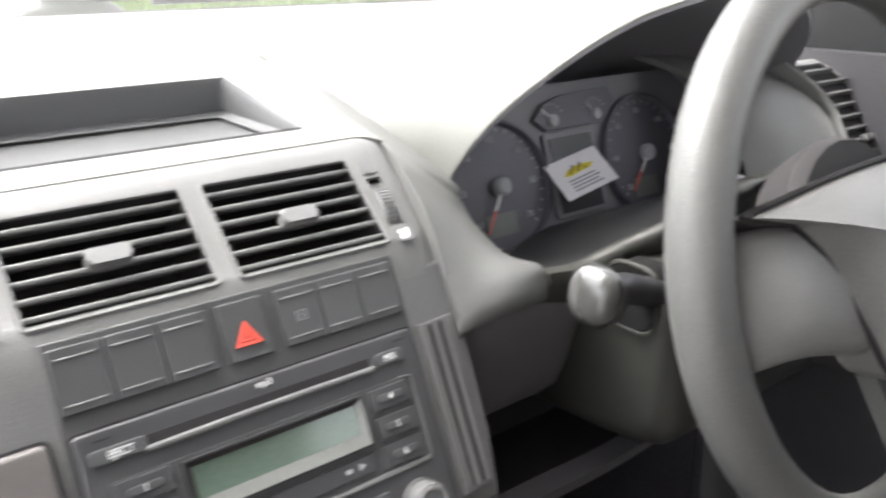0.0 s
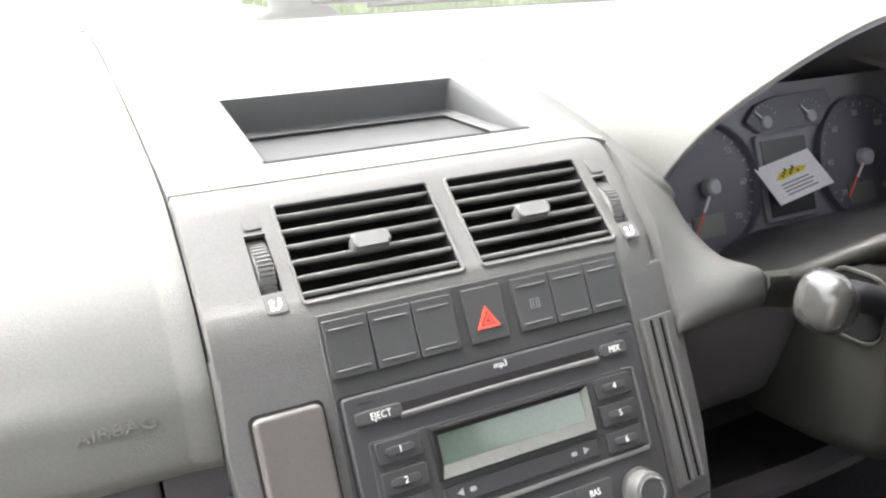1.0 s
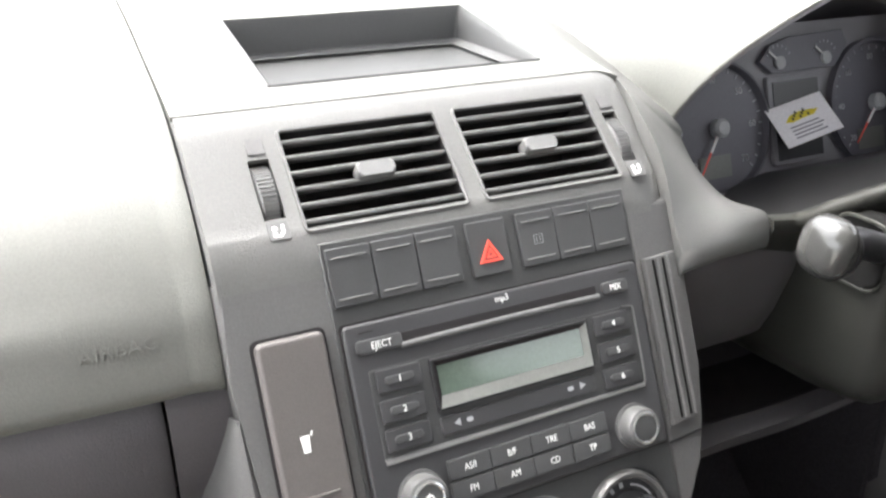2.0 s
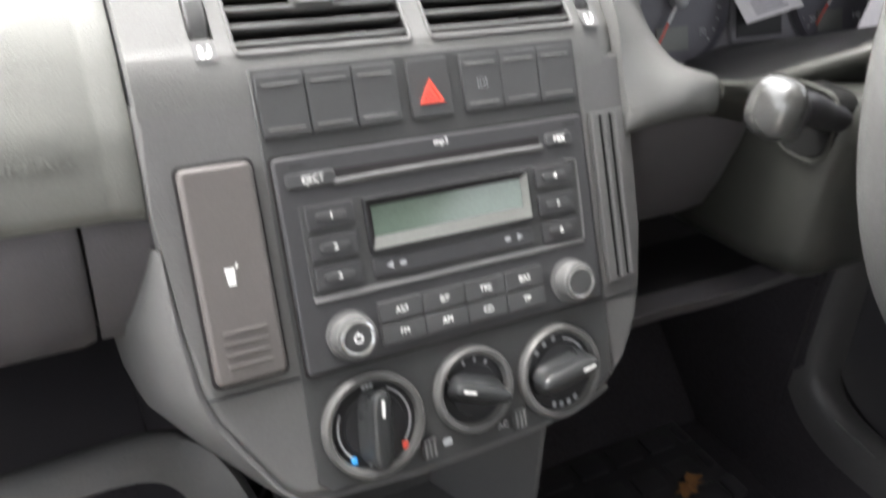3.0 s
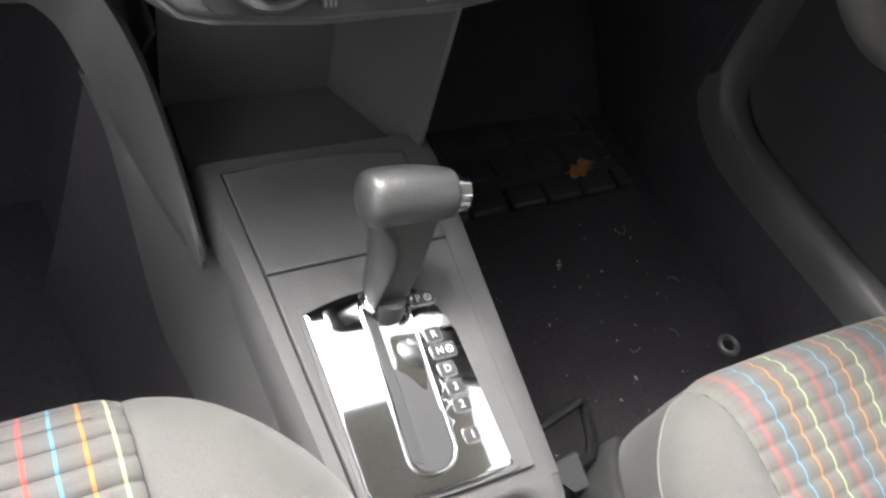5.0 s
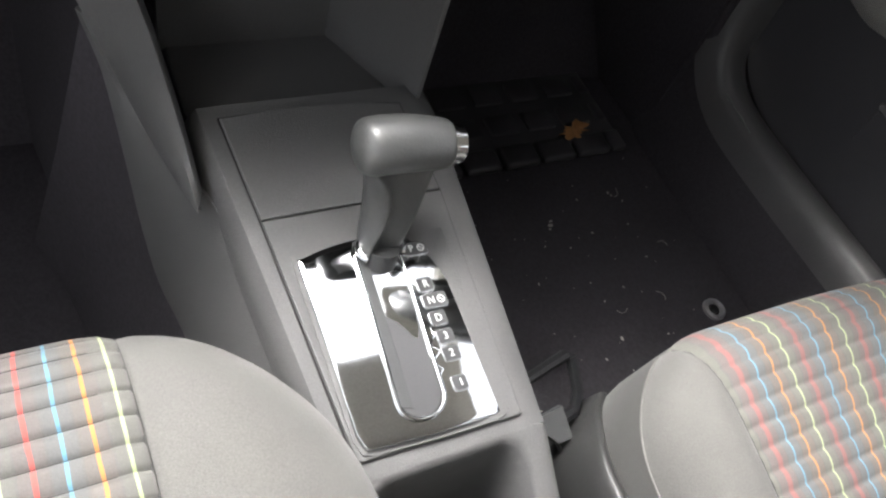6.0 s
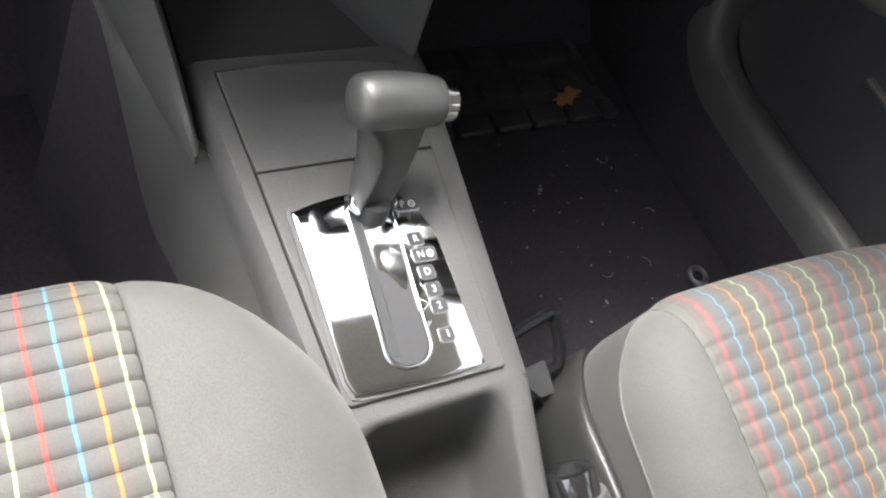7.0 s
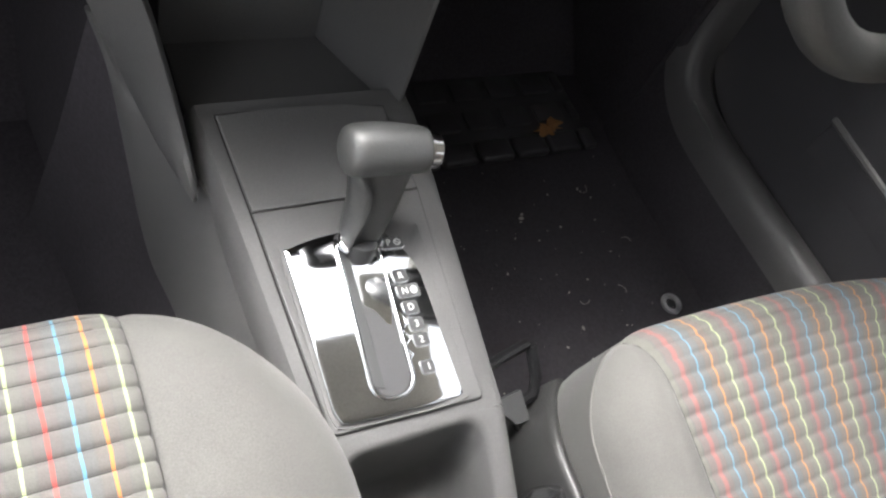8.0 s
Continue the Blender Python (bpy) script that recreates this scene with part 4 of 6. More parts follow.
part("display", block((-0.0495, 0.0262, 0.0060), (0.0475, 0.0446, 0.0064), m=FACIA()), M_LCD, radio, "green-grey liquid crystal display")
well = mesh_of("preset_button", slab(rounded(-0.0132, -0.0062, 0.0132, 0.0062, 0.001, 2), 0, 0.0024, 0.0006, 2), M_RADIO)
nub = mesh_of("nub", slab(rounded(-0.0085, -0.0022, 0.0085, 0.0022, 0.002, 3), 0.0, 0.0012, 0.0005, 2), M_SWITCH)
for k, (cx, cy) in enumerate(((-0.0717, 0.0428), (-0.072, 0.0262), (-0.0722, 0.0104), (0.0705, 0.0417), (0.0705, 0.0251), (0.0705, 0.0088))):
    part("preset_button", well, M_RADIO, radio, m=FACIA(cx, cy, 0.0050))
    part("nub", nub, M_SWITCH, radio, m=FACIA(cx, cy, 0.0072))
    letters(str(k + 1), 0.0052, M_WHITE, FACIA(cx, cy, 0.0085), radio)
part("seek_bar", slab(rounded(-0.0525, 0.0045, 0.0505, 0.0150, 0.0012, 2), 0.0048, 0.0072, 0.0007, 2, FACIA()), M_RADIO, radio)
for cx in (-0.0388, 0.0374):
    for dx, flip in ((-0.0042, 1), (0.0042, -1)):
        if (cx < 0) == (dx < 0):
            part("arrow", slab([(cx + dx - 0.002 * flip, 0.0102), (cx + dx + 0.002 * flip, 0.0124), (cx + dx + 0.002 * flip, 0.0080)], 0.0072, 0.0075, 0, 1, FACIA()), M_DIM, radio)
        else:
            part("symbol", slab(rounded(cx + dx - 0.0024, 0.0088, cx + dx + 0.0016, 0.0114, 0.001, 2), 0.0072, 0.0075, 0, 1, FACIA()), M_DIM, radio)
keym = mesh_of("key", slab(rounded(-0.0133, -0.0058, 0.0133, 0.0058, 0.0008, 2), 0, 0.0032, 0.0007, 2), M_SWITCH)
for r, words in enumerate((("AS/I", "B/F", "TRE", "BAS"), ("FM", "AM", "CD", "TP"))):
    for c, word in enumerate(words):
        cx, cy = -0.0405 + 0.0269 * c, -0.0152 - 0.0126 * r
        part("key", keym, M_SWITCH, radio, m=FACIA(cx, cy, 0.0044))
        letters(word, 0.0054, M_WHITE, FACIA(cx + 0.0002, cy, 0.0077), radio, wide=0.85)


def radio_knob(cx, cy, power):
    kb = part("knob", lathe([(0.0138, 0.0), (0.0138, 0.0022), (0.0122, 0.0028), (0.0120, 0.0105), (0.0112, 0.0124), (0.0092, 0.0128)], 36, FACIA(cx, cy, 0.0045)), M_SLAT, radio, "round grey knob with a chrome ring")
    part("chrome_ring", lathe([(0.0094, 0.0120), (0.0098, 0.0134), (0.0088, 0.0138), (0.0078, 0.0132), (0.0076, 0.0118)], 36, FACIA(cx, cy, 0.0045)), M_KNOBRING, kb)
    part("cap", lathe([(0.0080, 0.0124), (0.0074, 0.0132), (0, 0.0136)], 32, FACIA(cx, cy, 0.0045)), M_FACIA, kb)
    if power:
        part("power_mark", lathe([(0.0018, 0.0136), (0.0018, 0.0139), (0.0026, 0.0139), (0.0026, 0.0136)], 20, FACIA(cx, cy, 0.0045)), M_WHITE, kb)
        part("power_mark", block((-0.0003, 0.0008, 0.0137), (0.0003, 0.0034, 0.0140), m=FACIA(cx, cy, 0.0045)), M_WHITE, kb)


radio_knob(-0.0712, -0.0228, True)
radio_knob(0.0735, -0.0236, False)

# ---- cup holder flap ----
flap = thing("cup_holder_flap", FACIA(-0.1255, 0.02, 0).translation, "closed brown-grey cup holder flap with a white cup symbol", "cup holder")
part("gap", slab(rounded(-0.1462, -0.0352, -0.1058, 0.0792, 0.004, 3), 0.0005, 0.0012, 0, 1, FACIA()), M_VOID, flap)
part("flap", slab(rounded(-0.1445, -0.0335, -0.1074, 0.0775, 0.004, 4), 0.0, 0.0062, 0.0026, 4, FACIA()), M_FLAP, flap)
part("cup_symbol", slab([(-0.0036, 0.0042), (0.0014, 0.0042), (0.0008, -0.0048), (-0.0028, -0.0048)], 0, 0.0004, 0, 1, FACIA(-0.1270, 0.0218, 0.0062)), M_WHITE, flap, "white cup symbol")
part("straw", block((0.0000, 0.0040, 0), (0.0009, 0.0066, 0.0004), m=FACIA(-0.1265, 0.0218, 0.0062, -20)), M_WHITE, flap)
for k in range(4):
    part("grip_ridge", tube([FACIA(x, -0.0065 - 0.0058 * k, 0.0062).translation for x in (-0.1372, -0.126, -0.1148)], 0.0009, 6), M_FLAP, flap)

# ---- ribbed trim strip opposite ----
strip = thing("trim_strip", FLANK(0.118, 0.022, 0).translation, "dark ribbed plastic strip beside the radio", "trim strip")
part("plate", slab([(0.1062, 0.0752), (0.1058, -0.0330), (0.1312, -0.0325), (0.1350, 0.0760)], 0.0, 0.0034, 0.001, 2, FLANK(0.1012) @ Matrix.Translation((-0.1012, 0, 0))), M_GREY, strip)
for k in range(2):
    # raised black bar in place of a shaded cut
    part("groove", block((0.1125 + 0.0090 * k, -0.030, 0.0030), (0.1143 + 0.0090 * k, 0.0735, 0.0038), m=FLANK(0.1012) @ Matrix.Translation((-0.1012, 0, 0))), M_PIT, strip)
    part("rib", tube([FLANK(0.1165 + 0.0090 * k, y, 0.0034).translation for y in (-0.0305, 0.02, 0.0738)], 0.0012, 6), M_GREY, strip)

# ---- climate dials ----
def climate_dial(cx, cy, r, turn, label):
    ob = thing("climate_dial", FACIA(cx, cy, 0).translation, label, "dial", "climate dials")
    at = FACIA(cx, cy, 0.002)
    part("bezel_ring", lathe([(r + 0.0012, -0.002), (r + 0.0010, 0.0035), (r - 0.0006, 0.0056), (r - 0.0030, 0.0052), (r - 0.0044, 0.0022), (r - 0.0046, -0.0005)], 44, at), M_DIALRING, ob)
    part("scale", lathe([(r - 0.0044, 0.0008), (r * 0.62, 0.0010), (r * 0.60, 0.0026), (0, 0.0028)], 44, at), M_BLACK, ob)
    w, h = r * 0.202, r * 0.74
    ob2 = loft([[(w * k * math.copysign(abs(math.cos(a)) ** 0.7, math.cos(a)), h * q * math.copysign(abs(math.sin(a)) ** 0.45, math.sin(a)), z) for a in [2 * math.pi * j / 28 for j in range(28)]] for k, q, z in ((1.75, 1.0, 0.0026), (1.35, 1.0, 0.006), (1.08, 1.0, 0.0105), (0.98, 0.99, 0.0138), (0.86, 0.97, 0.0155), (0.62, 0.93, 0.0164), (0.25, 0.88, 0.0167))], True, True)
    ob2.transform(at @ Matrix.Rotation(radians(turn), 4, "Z"))
    kp = part("grip", ob2, M_GRIP, ob, "dark rotary grip", 60)
    part("pointer", block((-0.0008, h * 0.36, 0.0162), (0.0008, h * 0.80, 0.0169), m=at @ Matrix.Rotation(radians(turn), 4, "Z")), M_WHITE, kp, "white pointer line")
    return ob, at


d1, at1 = climate_dial(-0.0655, -0.0762, 0.0292, -6, "temperature dial with blue and red dots")
d2, at2 = climate_dial(-0.0015, -0.0735, 0.0250, 68, "fan speed dial with a dark grip")
d3, at3 = climate_dial(0.0592, -0.0786, 0.0285, -82, "air direction dial with a dark grip")


def arc(at, r, a0, a1, mat, parent, wide=0.0007):
    pts = [at @ Vector((r * math.cos(radians(a)), r * math.sin(radians(a)), 0.0014)) for a in spread(a0, a1, 14)]
    part("scale_line", tube(pts, wide, 5), mat, parent)


arc(at1, 0.0215, 150, 225, M_DIM, d1)
arc(at1, 0.0215, -40, 60, M_DIM, d1)
arc(at3, 0.0205, -10, 75, M_DIM, d3)
for dx, dy, mat in ((-0.0150, -0.0168, M_BLUE), (0.0162, -0.0168, M_RED)):
    part("colour_dot", slab(rounded(dx - 0.0018, dy - 0.0024, dx + 0.0018, dy + 0.0024, 0.0008, 2), 0.0010, 0.0022, 0.0003, 1, at1), mat, d1)
for k, a in enumerate((55, 80, 105, 150)):
    part("tick", block((-0.0006, -0.0014, 0.001), (0.0006, 0.0014, 0.0018), m=at2 @ Matrix.Translation((0.0175 * math.cos(radians(a)), 0.0175 * math.sin(radians(a)), 0)) @ Matrix.Rotation(radians(a - 90), 4, "Z")), M_DIM, d2)
for k, a in enumerate((95, 115, 135, 250, 265, 280, 295)):
    part("tick", block((-0.0012, -0.0016, 0.001), (0.0012, 0.0016, 0.0018), m=at3 @ Matrix.Translation((0.0212 * math.cos(radians(a)), 0.0212 * math.sin(radians(a)), 0)) @ Matrix.Rotation(radians(a - 90), 4, "Z")), M_DIM, d3)
for k, a in enumerate((86, 92, 98, 255, 265, 275, 285)):
    part("tick", block((-0.0008, -0.0014, 0.001), (0.0008, 0.0014, 0.0018), m=at1 @ Matrix.Translation((0.0222 * math.cos(radians(a)), 0.0222 * math.sin(radians(a)), 0)) @ Matrix.Rotation(radians(a - 90), 4, "Z")), M_DIM, d1)
for cx, cy, word in ((-0.0345, -0.1005, ""), (0.0270, -0.1010, "AC")):
    pb = thing("push_button", FACIA(cx, cy, 0).translation, "small dark push button under the climate dials", "button", "climate push buttons")
    part("key", slab(rounded(cx - 0.0045, cy - 0.0055, cx + 0.0045, cy + 0.0062, 0.001, 2), 0.0, 0.0042, 0.0008, 2, FACIA()), M_SWITCH, pb)
    for k in range(3):
        part("rib", block((cx - 0.0036 + 0.0028 * k, cy - 0.0045, 0.004), (cx - 0.0026 + 0.0028 * k, cy + 0.005, 0.0048), m=FACIA()), M_RING, pb)
    if word:
        letters(word, 0.0052, M_DIM, FACIA(0.0150, -0.1011, 0.0024), pb)
    else:
        part("symbol", slab(rounded(-0.0256, -0.1020, -0.0198, -0.0978, 0.0014, 3), 0.0020, 0.0025, 0, 1, FACIA()), M_DIM, pb)


# ---- centre console between the seats ----
console = thing("centre_console", (0, 0.3, FLOOR_Z), "grey grained plastic centre console with a lidded tray", "console")


def deck_z(y):
    return 0.344 + (y - 0.386) * 0.13


# upper deck: a body with rounded shoulders; openings for the gear panel, lid and rear bin are set in
def half(y):
    return float(np.interp(y, (0.0, 0.24, 0.45, 0.53), (0.066, 0.0735, 0.088, 0.092)))


rows = []
for y in (0.236, 0.241, 0.25, 0.27, 0.30, 0.34, 0.38, 0.42, 0.46, 0.49, 0.505, 0.513, 0.517):
    w, z = half(y), deck_z(y) - (0.0 if y < 0.505 else 0.004 if y < 0.515 else 0.012)
    rows.append([(-w - 0.018, y, 0.04), (-w - 0.008, y, z - 0.10), (-w - 0.002, y, z - 0.02), (-w + 0.001, y, z - 0.006), (-w + 0.006, y, z), (-w + 0.02, y, z + 0.001), (0, y, z + 0.001), (w - 0.014, y, z + 0.001), (w - 0.003, y, z - 0.0005), (w + 0.003, y, z - 0.004), (w + 0.006, y, z - 0.012), (w + 0.008, y, z - 0.03), (w + 0.012, y, z - 0.10), (w + 0.020, y, 0.04)])
body = part("body", thicken(loft(rows), 0.004), M_GREY, console)
# gear panel and lid lie in a shallow black joint
joint = [(-0.0600, -0.1385), (0.0582, -0.1430), (0.0680, 0.030), (0.0642, 0.1092), (0.035, 0.1130), (0.0, 0.1152), (-0.037, 0.1156), (-0.0748, 0.1142), (-0.0690, 0.030)]
part("joint", slab(joint, 0.0, 0.0020, 0.0, 1, DECK()), M_VOID, console)
lid = [(-0.0682, 0.0306), (0.0668, 0.0306), (0.0630, 0.1078), (0.035, 0.1116), (0.0, 0.1138), (-0.037, 0.1142), (-0.0735, 0.1128)]
part("lid", slab(lid, 0.0, 0.0042, 0.0012, 2, DECK()), M_GREY, console, "flat closed lid of the small tray")
panel = [(-0.0588, -0.1372), (-0.055, -0.1395), (0.0560, -0.1430), (0.0590, -0.1408), (0.0668, 0.0292), (-0.0680, 0.0292)]
part("gear_panel", slab(panel, 0.0, 0.0042, 0.0012, 2, DECK()), M_GREY, console, "grey panel round the gear selector")
plate = curve_points([(-0.0550, -0.1240, 0), (-0.0548, -0.060, 0), (-0.0548, -0.0080, 0), (-0.0510, -0.0025, 0), (-0.02, 0.0030, 0), (0.02, 0.0025, 0), (0.0470, -0.0030, 0), (0.0520, -0.0090, 0), (0.0500, -0.070, 0), (0.0485, -0.1270, 0), (0.0460, -0.1350, 0), (0.0385, -0.1385, 0), (0.0, -0.1380, 0), (-0.0460, -0.1352, 0), (-0.0525, -0.1320, 0)], 4)
plate_out = [(p.x, p.y) for p in plate]


def crown(x, y):
    """Height of the softly domed plate over the deck."""
    return 0.0090 - 1.15 * max(0.0, y + 0.046) ** 2 - (1.5 * max(0.0, min(x, 0.03) + 0.010) ** 2 + 0.12 * max(0.0, x - 0.03)) - 0.7 * max(0.0, -0.02 - x) ** 2


part("plate_rim", slab([(x * 1.05 + 0.0002, (y + 0.0665) * 1.04 - 0.0665) for x, y in plate_out], 0.002, 0.0050, 0.0008, 2, DECK()), M_GREY, console)
dome = loft([[DECK(x * k, (y + 0.066) * k - 0.066, 0.002 if i == 0 else crown(x * k, (y + 0.066) * k - 0.066) - d).translation for x, y in plate_out] for i, (k, d) in enumerate(((1.0, 0), (1.0, 0.0016), (0.994, 0.0006), (0.984, 0.0), (0.93, 0.0), (0.84, 0.0), (0.72, 0.0), (0.58, 0.0), (0.42, 0.0), (0.25, 0.0), (0.08, 0.0)))], True, True)
chrome = part("chrome_plate", dome, M_PLATE, console, "mirror-bright chrome gear plate", 60)
slot = [(x + 0.0008 + 0.070 * y, y) for x, y in rounded(-0.0160, -0.1262, 0.0150, 0.0020, 0.0140, 7)]
grown = lambda k, q: [((x - 0.070 * y) * k + 0.070 * y, (y + 0.062) * q - 0.062) for x, y in slot]


def on_plate(pts, low, high):
    """A thin piece that follows the plate's dome."""
    return loft([[DECK(x, y, crown(x, y) + low).translation for x, y in pts], [DECK(x, y, crown(x, y) + high).translation for x, y in pts]], True, True)


part("slot_rim", tube([DECK(x, y, crown(x, y) + 0.0006).translation for x, y in grown(1.06, 1.012)], 0.0016, 8, True), M_CHROME, chrome, "raised chrome rim of the slot", 60)
part("slot_groove", on_plate(grown(1.0, 1.0), -0.001, 0.0004), M_BLACK, chrome)
part("slot_cover", on_plate(grown(0.93, 0.985), -0.001, 0.0008), M_MARKER, chrome, "dull grey sliding slot cover")
part("slot_step", on_plate([(-0.0145 + 0.07 * y, y) for y in spread(-0.116, 0.0, 6)] + [(-0.0085 + 0.055 * y, y) for y in spread(0.0, -0.119, 6)], 0.0, 0.0014), M_SWITCH, chrome)
for word, y, w, x in (("P", -0.0128, 0.0092, 0.0252), ("R", -0.0404, 0.0058, 0.0252), ("N", -0.0527, 0.0092, 0.0246), ("D", -0.0657, 0.0060, 0.0250), ("3", -0.0789, 0.0060, 0.0252), ("2", -0.0911, 0.0060, 0.0246), ("1", -0.1116, 0.0052, 0.0232)):
    mid_x = x + (w - 0.006)
    z = crown(mid_x, y)
    slope_x, slope_y = (crown(mid_x + 0.001, y) - crown(mid_x - 0.001, y)) / 0.002, (crown(mid_x, y + 0.001) - crown(mid_x, y - 0.001)) / 0.002
    tilt_ = DECK(mid_x, y, z - 0.0003) @ Matrix.Rotation(-math.atan(slope_x), 4, "Y") @ Matrix.Rotation(math.atan(slope_y), 4, "X")
    part("marker_rim", slab(rounded(-w - 0.0008, -0.0056, w + 0.0008, 0.0056, 0.0026, 4), -0.002, 0.0008, 0.0004, 2, tilt_), M_KNOBRING, chrome)
    part("marker", slab(rounded(-w, -0.0047, w, 0.0047, 0.0020, 4), -0.002, 0.0011, 0.0002, 1, tilt_), M_MARKER, chrome, "grey gear marker")
    letters(word, 0.0074, M_WHITE, tilt_ @ Matrix.Translation((x - mid_x, 0, 0.0013)), chrome)
    if w > 0.009:
        part("lock_mark", lathe([(0.0022, 0.0), (0.0022, 0.0004), (0.0029, 0.0004), (0.0029, 0.0)], 16, tilt_ @ Matrix.Translation((0.0044, 0, 0.0011))), M_WHITE, chrome)
        part("lock_mark", block((-0.0003, -0.0024, 0.0), (0.0003, 0.0024, 0.0004), m=tilt_ @ Matrix.Translation((0.0044, 0, 0.0011)) @ Matrix.Rotation(radians(45), 4, "Z")), M_WHITE, chrome)
# link line between the gate marks
part("gate_line", tube([DECK(0.0175 + 0.0035 * math.sin(9 * k) - 0.0012 * k, -0.070 - 0.006 * k, crown(0.0175, -0.07 - 0.006 * k)).translation for k in range(8)], 0.0009, 6), M_CHROME, chrome)
# rear bin behind the gear panel: outer skin and a moulded tub
def bin_z(y):
    return deck_z(y) + 0.0008 - max(0, 0.232 - y) * 0.25


def bin_right(y):
    """The bin's right edge draws in towards the handbrake."""
    return float(np.interp(y, (-0.10, 0.10, 0.157, 0.186, 0.203, 0.221, 0.2362), (0.040, 0.052, 0.0592, 0.0658, 0.0699, 0.0717, 0.0752)))


tub = []
for grow, drop in ((0.018, -0.27), (0.010, -0.06), (0.0050, -0.012), (0.0025, -0.005), (-0.002, -0.001), (-0.007, 0.0)):
    tub.append([(bin_right(y) - 0.0010 + (x - 0.0735) if x > 0 else x * half(y) / 0.0735, min(y, 0.2362), max(0.04, bin_z(y) + drop)) for x, y in rounded(-0.0735 - grow, -0.095, 0.0735 + grow, 0.2362 + max(grow, 0) * 0.2, 0.004, 6)])
for inset, drop in ((-0.001, 0.0), (0.001, -0.001), (0.003, -0.005), (0.005, -0.025), (0.008, -0.058), (0.011, -0.070), (0.017, -0.076), (0.030, -0.078)):
    tub.append([((bin_right(y) - 0.0150) * x / 0.0595 if x > 0 else x, y, bin_z(y) + drop) for x, y in rounded(-0.0615 + inset, -0.078 + inset, 0.0595 - inset, 0.2345 - inset, 0.020 + 0.2 * inset, 6)])
bin_ = loft(tub, True)
bin_.faces.new([v for v in bin_.verts][-28:])
part("rear_bin", bin_, M_GREY, console, "deep open bin behind the gear plate", 60)
# open pocket under the climate dials: floor, back, flared right wall
part("pocket_floor", thicken(loft([[(-0.088, 0.512, 0.349), (0.082, 0.505, 0.349)], [(-0.088, 0.53, 0.338), (0.080, 0.53, 0.338)], [(-0.085, 0.60, 0.332), (0.045, 0.60, 0.332)]]), 0.004), M_GREY, console)
part("pocket_back", thicken(loft([[(-0.09, 0.60, 0.33), (0.046, 0.60, 0.33)], [(-0.09, 0.63, 0.52), (0.050, 0.63, 0.52)]]), 0.004), M_GREY, console)
right = [[(0.046, 0.602, 0.331), (0.052, 0.632, 0.52)], [(0.078, 0.515, 0.340), (0.066, 0.530, 0.52)], [(0.0835, 0.500, 0.336), (0.072, 0.498, 0.52)], [(0.0865, 0.500, 0.334), (0.0755, 0.497, 0.52)], [(0.0885, 0.506, 0.332), (0.078, 0.503, 0.52)], [(0.10, 0.62, 0.30), (0.09, 0.64, 0.52)]]
part("pocket_wall", thicken(loft(right), 0.003), M_GREY, console, "flared grey side wall of the pocket")
part("pocket_skirt", thicken(loft([[(0.0865, 0.500, 0.338), (0.092, 0.54, 0.335), (0.10, 0.62, 0.33)], [(0.103, 0.498, 0.20), (0.106, 0.55, 0.20), (0.112, 0.62, 0.20)], [(0.116, 0.50, 0.03), (0.118, 0.56, 0.03), (0.12, 0.62, 0.03)]]), 0.003), M_LOWER, console)
upper = curve_points([(-0.145, 0.575, 0.390), (-0.128, 0.55, 0.345), (-0.115, 0.51, 0.334), (-0.103, 0.47, 0.331), (-0.0935, 0.44, 0.334), (-0.0885, 0.40, 0.326), (-0.084, 0.34, 0.315), (-0.076, 0.22, 0.296)], 5)
lower = curve_points([(-0.146, 0.590, 0.385), (-0.137, 0.567, 0.350), (-0.130, 0.535, 0.290), (-0.124, 0.505, 0.232), (-0.119, 0.470, 0.203), (-0.114, 0.42, 0.212), (-0.110, 0.34, 0.225), (-0.106, 0.22, 0.23)], 5)
part("side_panel", thicken(loft([[p + Vector((0.004, 0.004, 0.0)) for p in upper], [a.lerp(b, 0.3) for a, b in zip(upper, lower)], [a.lerp(b, 0.75) + Vector((-0.002, 0, 0)) for a, b in zip(upper, lower)], lower, [p + Vector((0.008, 0.0, -0.004)) for p in lower]]), 0.003), M_GREY, console, "grey side panel towards the passenger footwell")
part("tunnel_carpet", thicken(loft([[p + Vector((0.008, 0.004, 0.004)) for p in lower], [Vector((p.x - 0.02, p.y + 0.02, p.z * 0.55 + 0.01)) for p in lower], [Vector((p.x - 0.05, p.y + 0.06, 0.031)) for p in lower]]), 0.003), M_CARPET, console, "black carpet over the tunnel")
part("tunnel_carpet", thicken(loft([[(-0.10, 0.58, 0.42), (-0.13, 0.62, 0.30), (-0.17, 0.68, 0.031)], [(-0.10, 1.0, 0.45), (-0.16, 1.0, 0.32), (-0.20, 1.0, 0.031)]]), 0.003), M_CARPET, console)

# ---- gear selector ----
gear = thing("gear_selector", (0.0, 0.373, 0.347), "dark leather-grained gear selector with a chrome button", "gear lever")
# head: a bar across the car with blunt rounded ends
axis = curve_points([(-0.0205, 0.4065, 0.4240), (-0.0160, 0.406, 0.4250), (-0.008, 0.4055, 0.4265), (0.008, 0.404, 0.4275), (0.024, 0.402, 0.4270), (0.036, 0.4005, 0.4260), (0.0430, 0.3995, 0.4255)], 5)
nn = len(axis)
rings = []
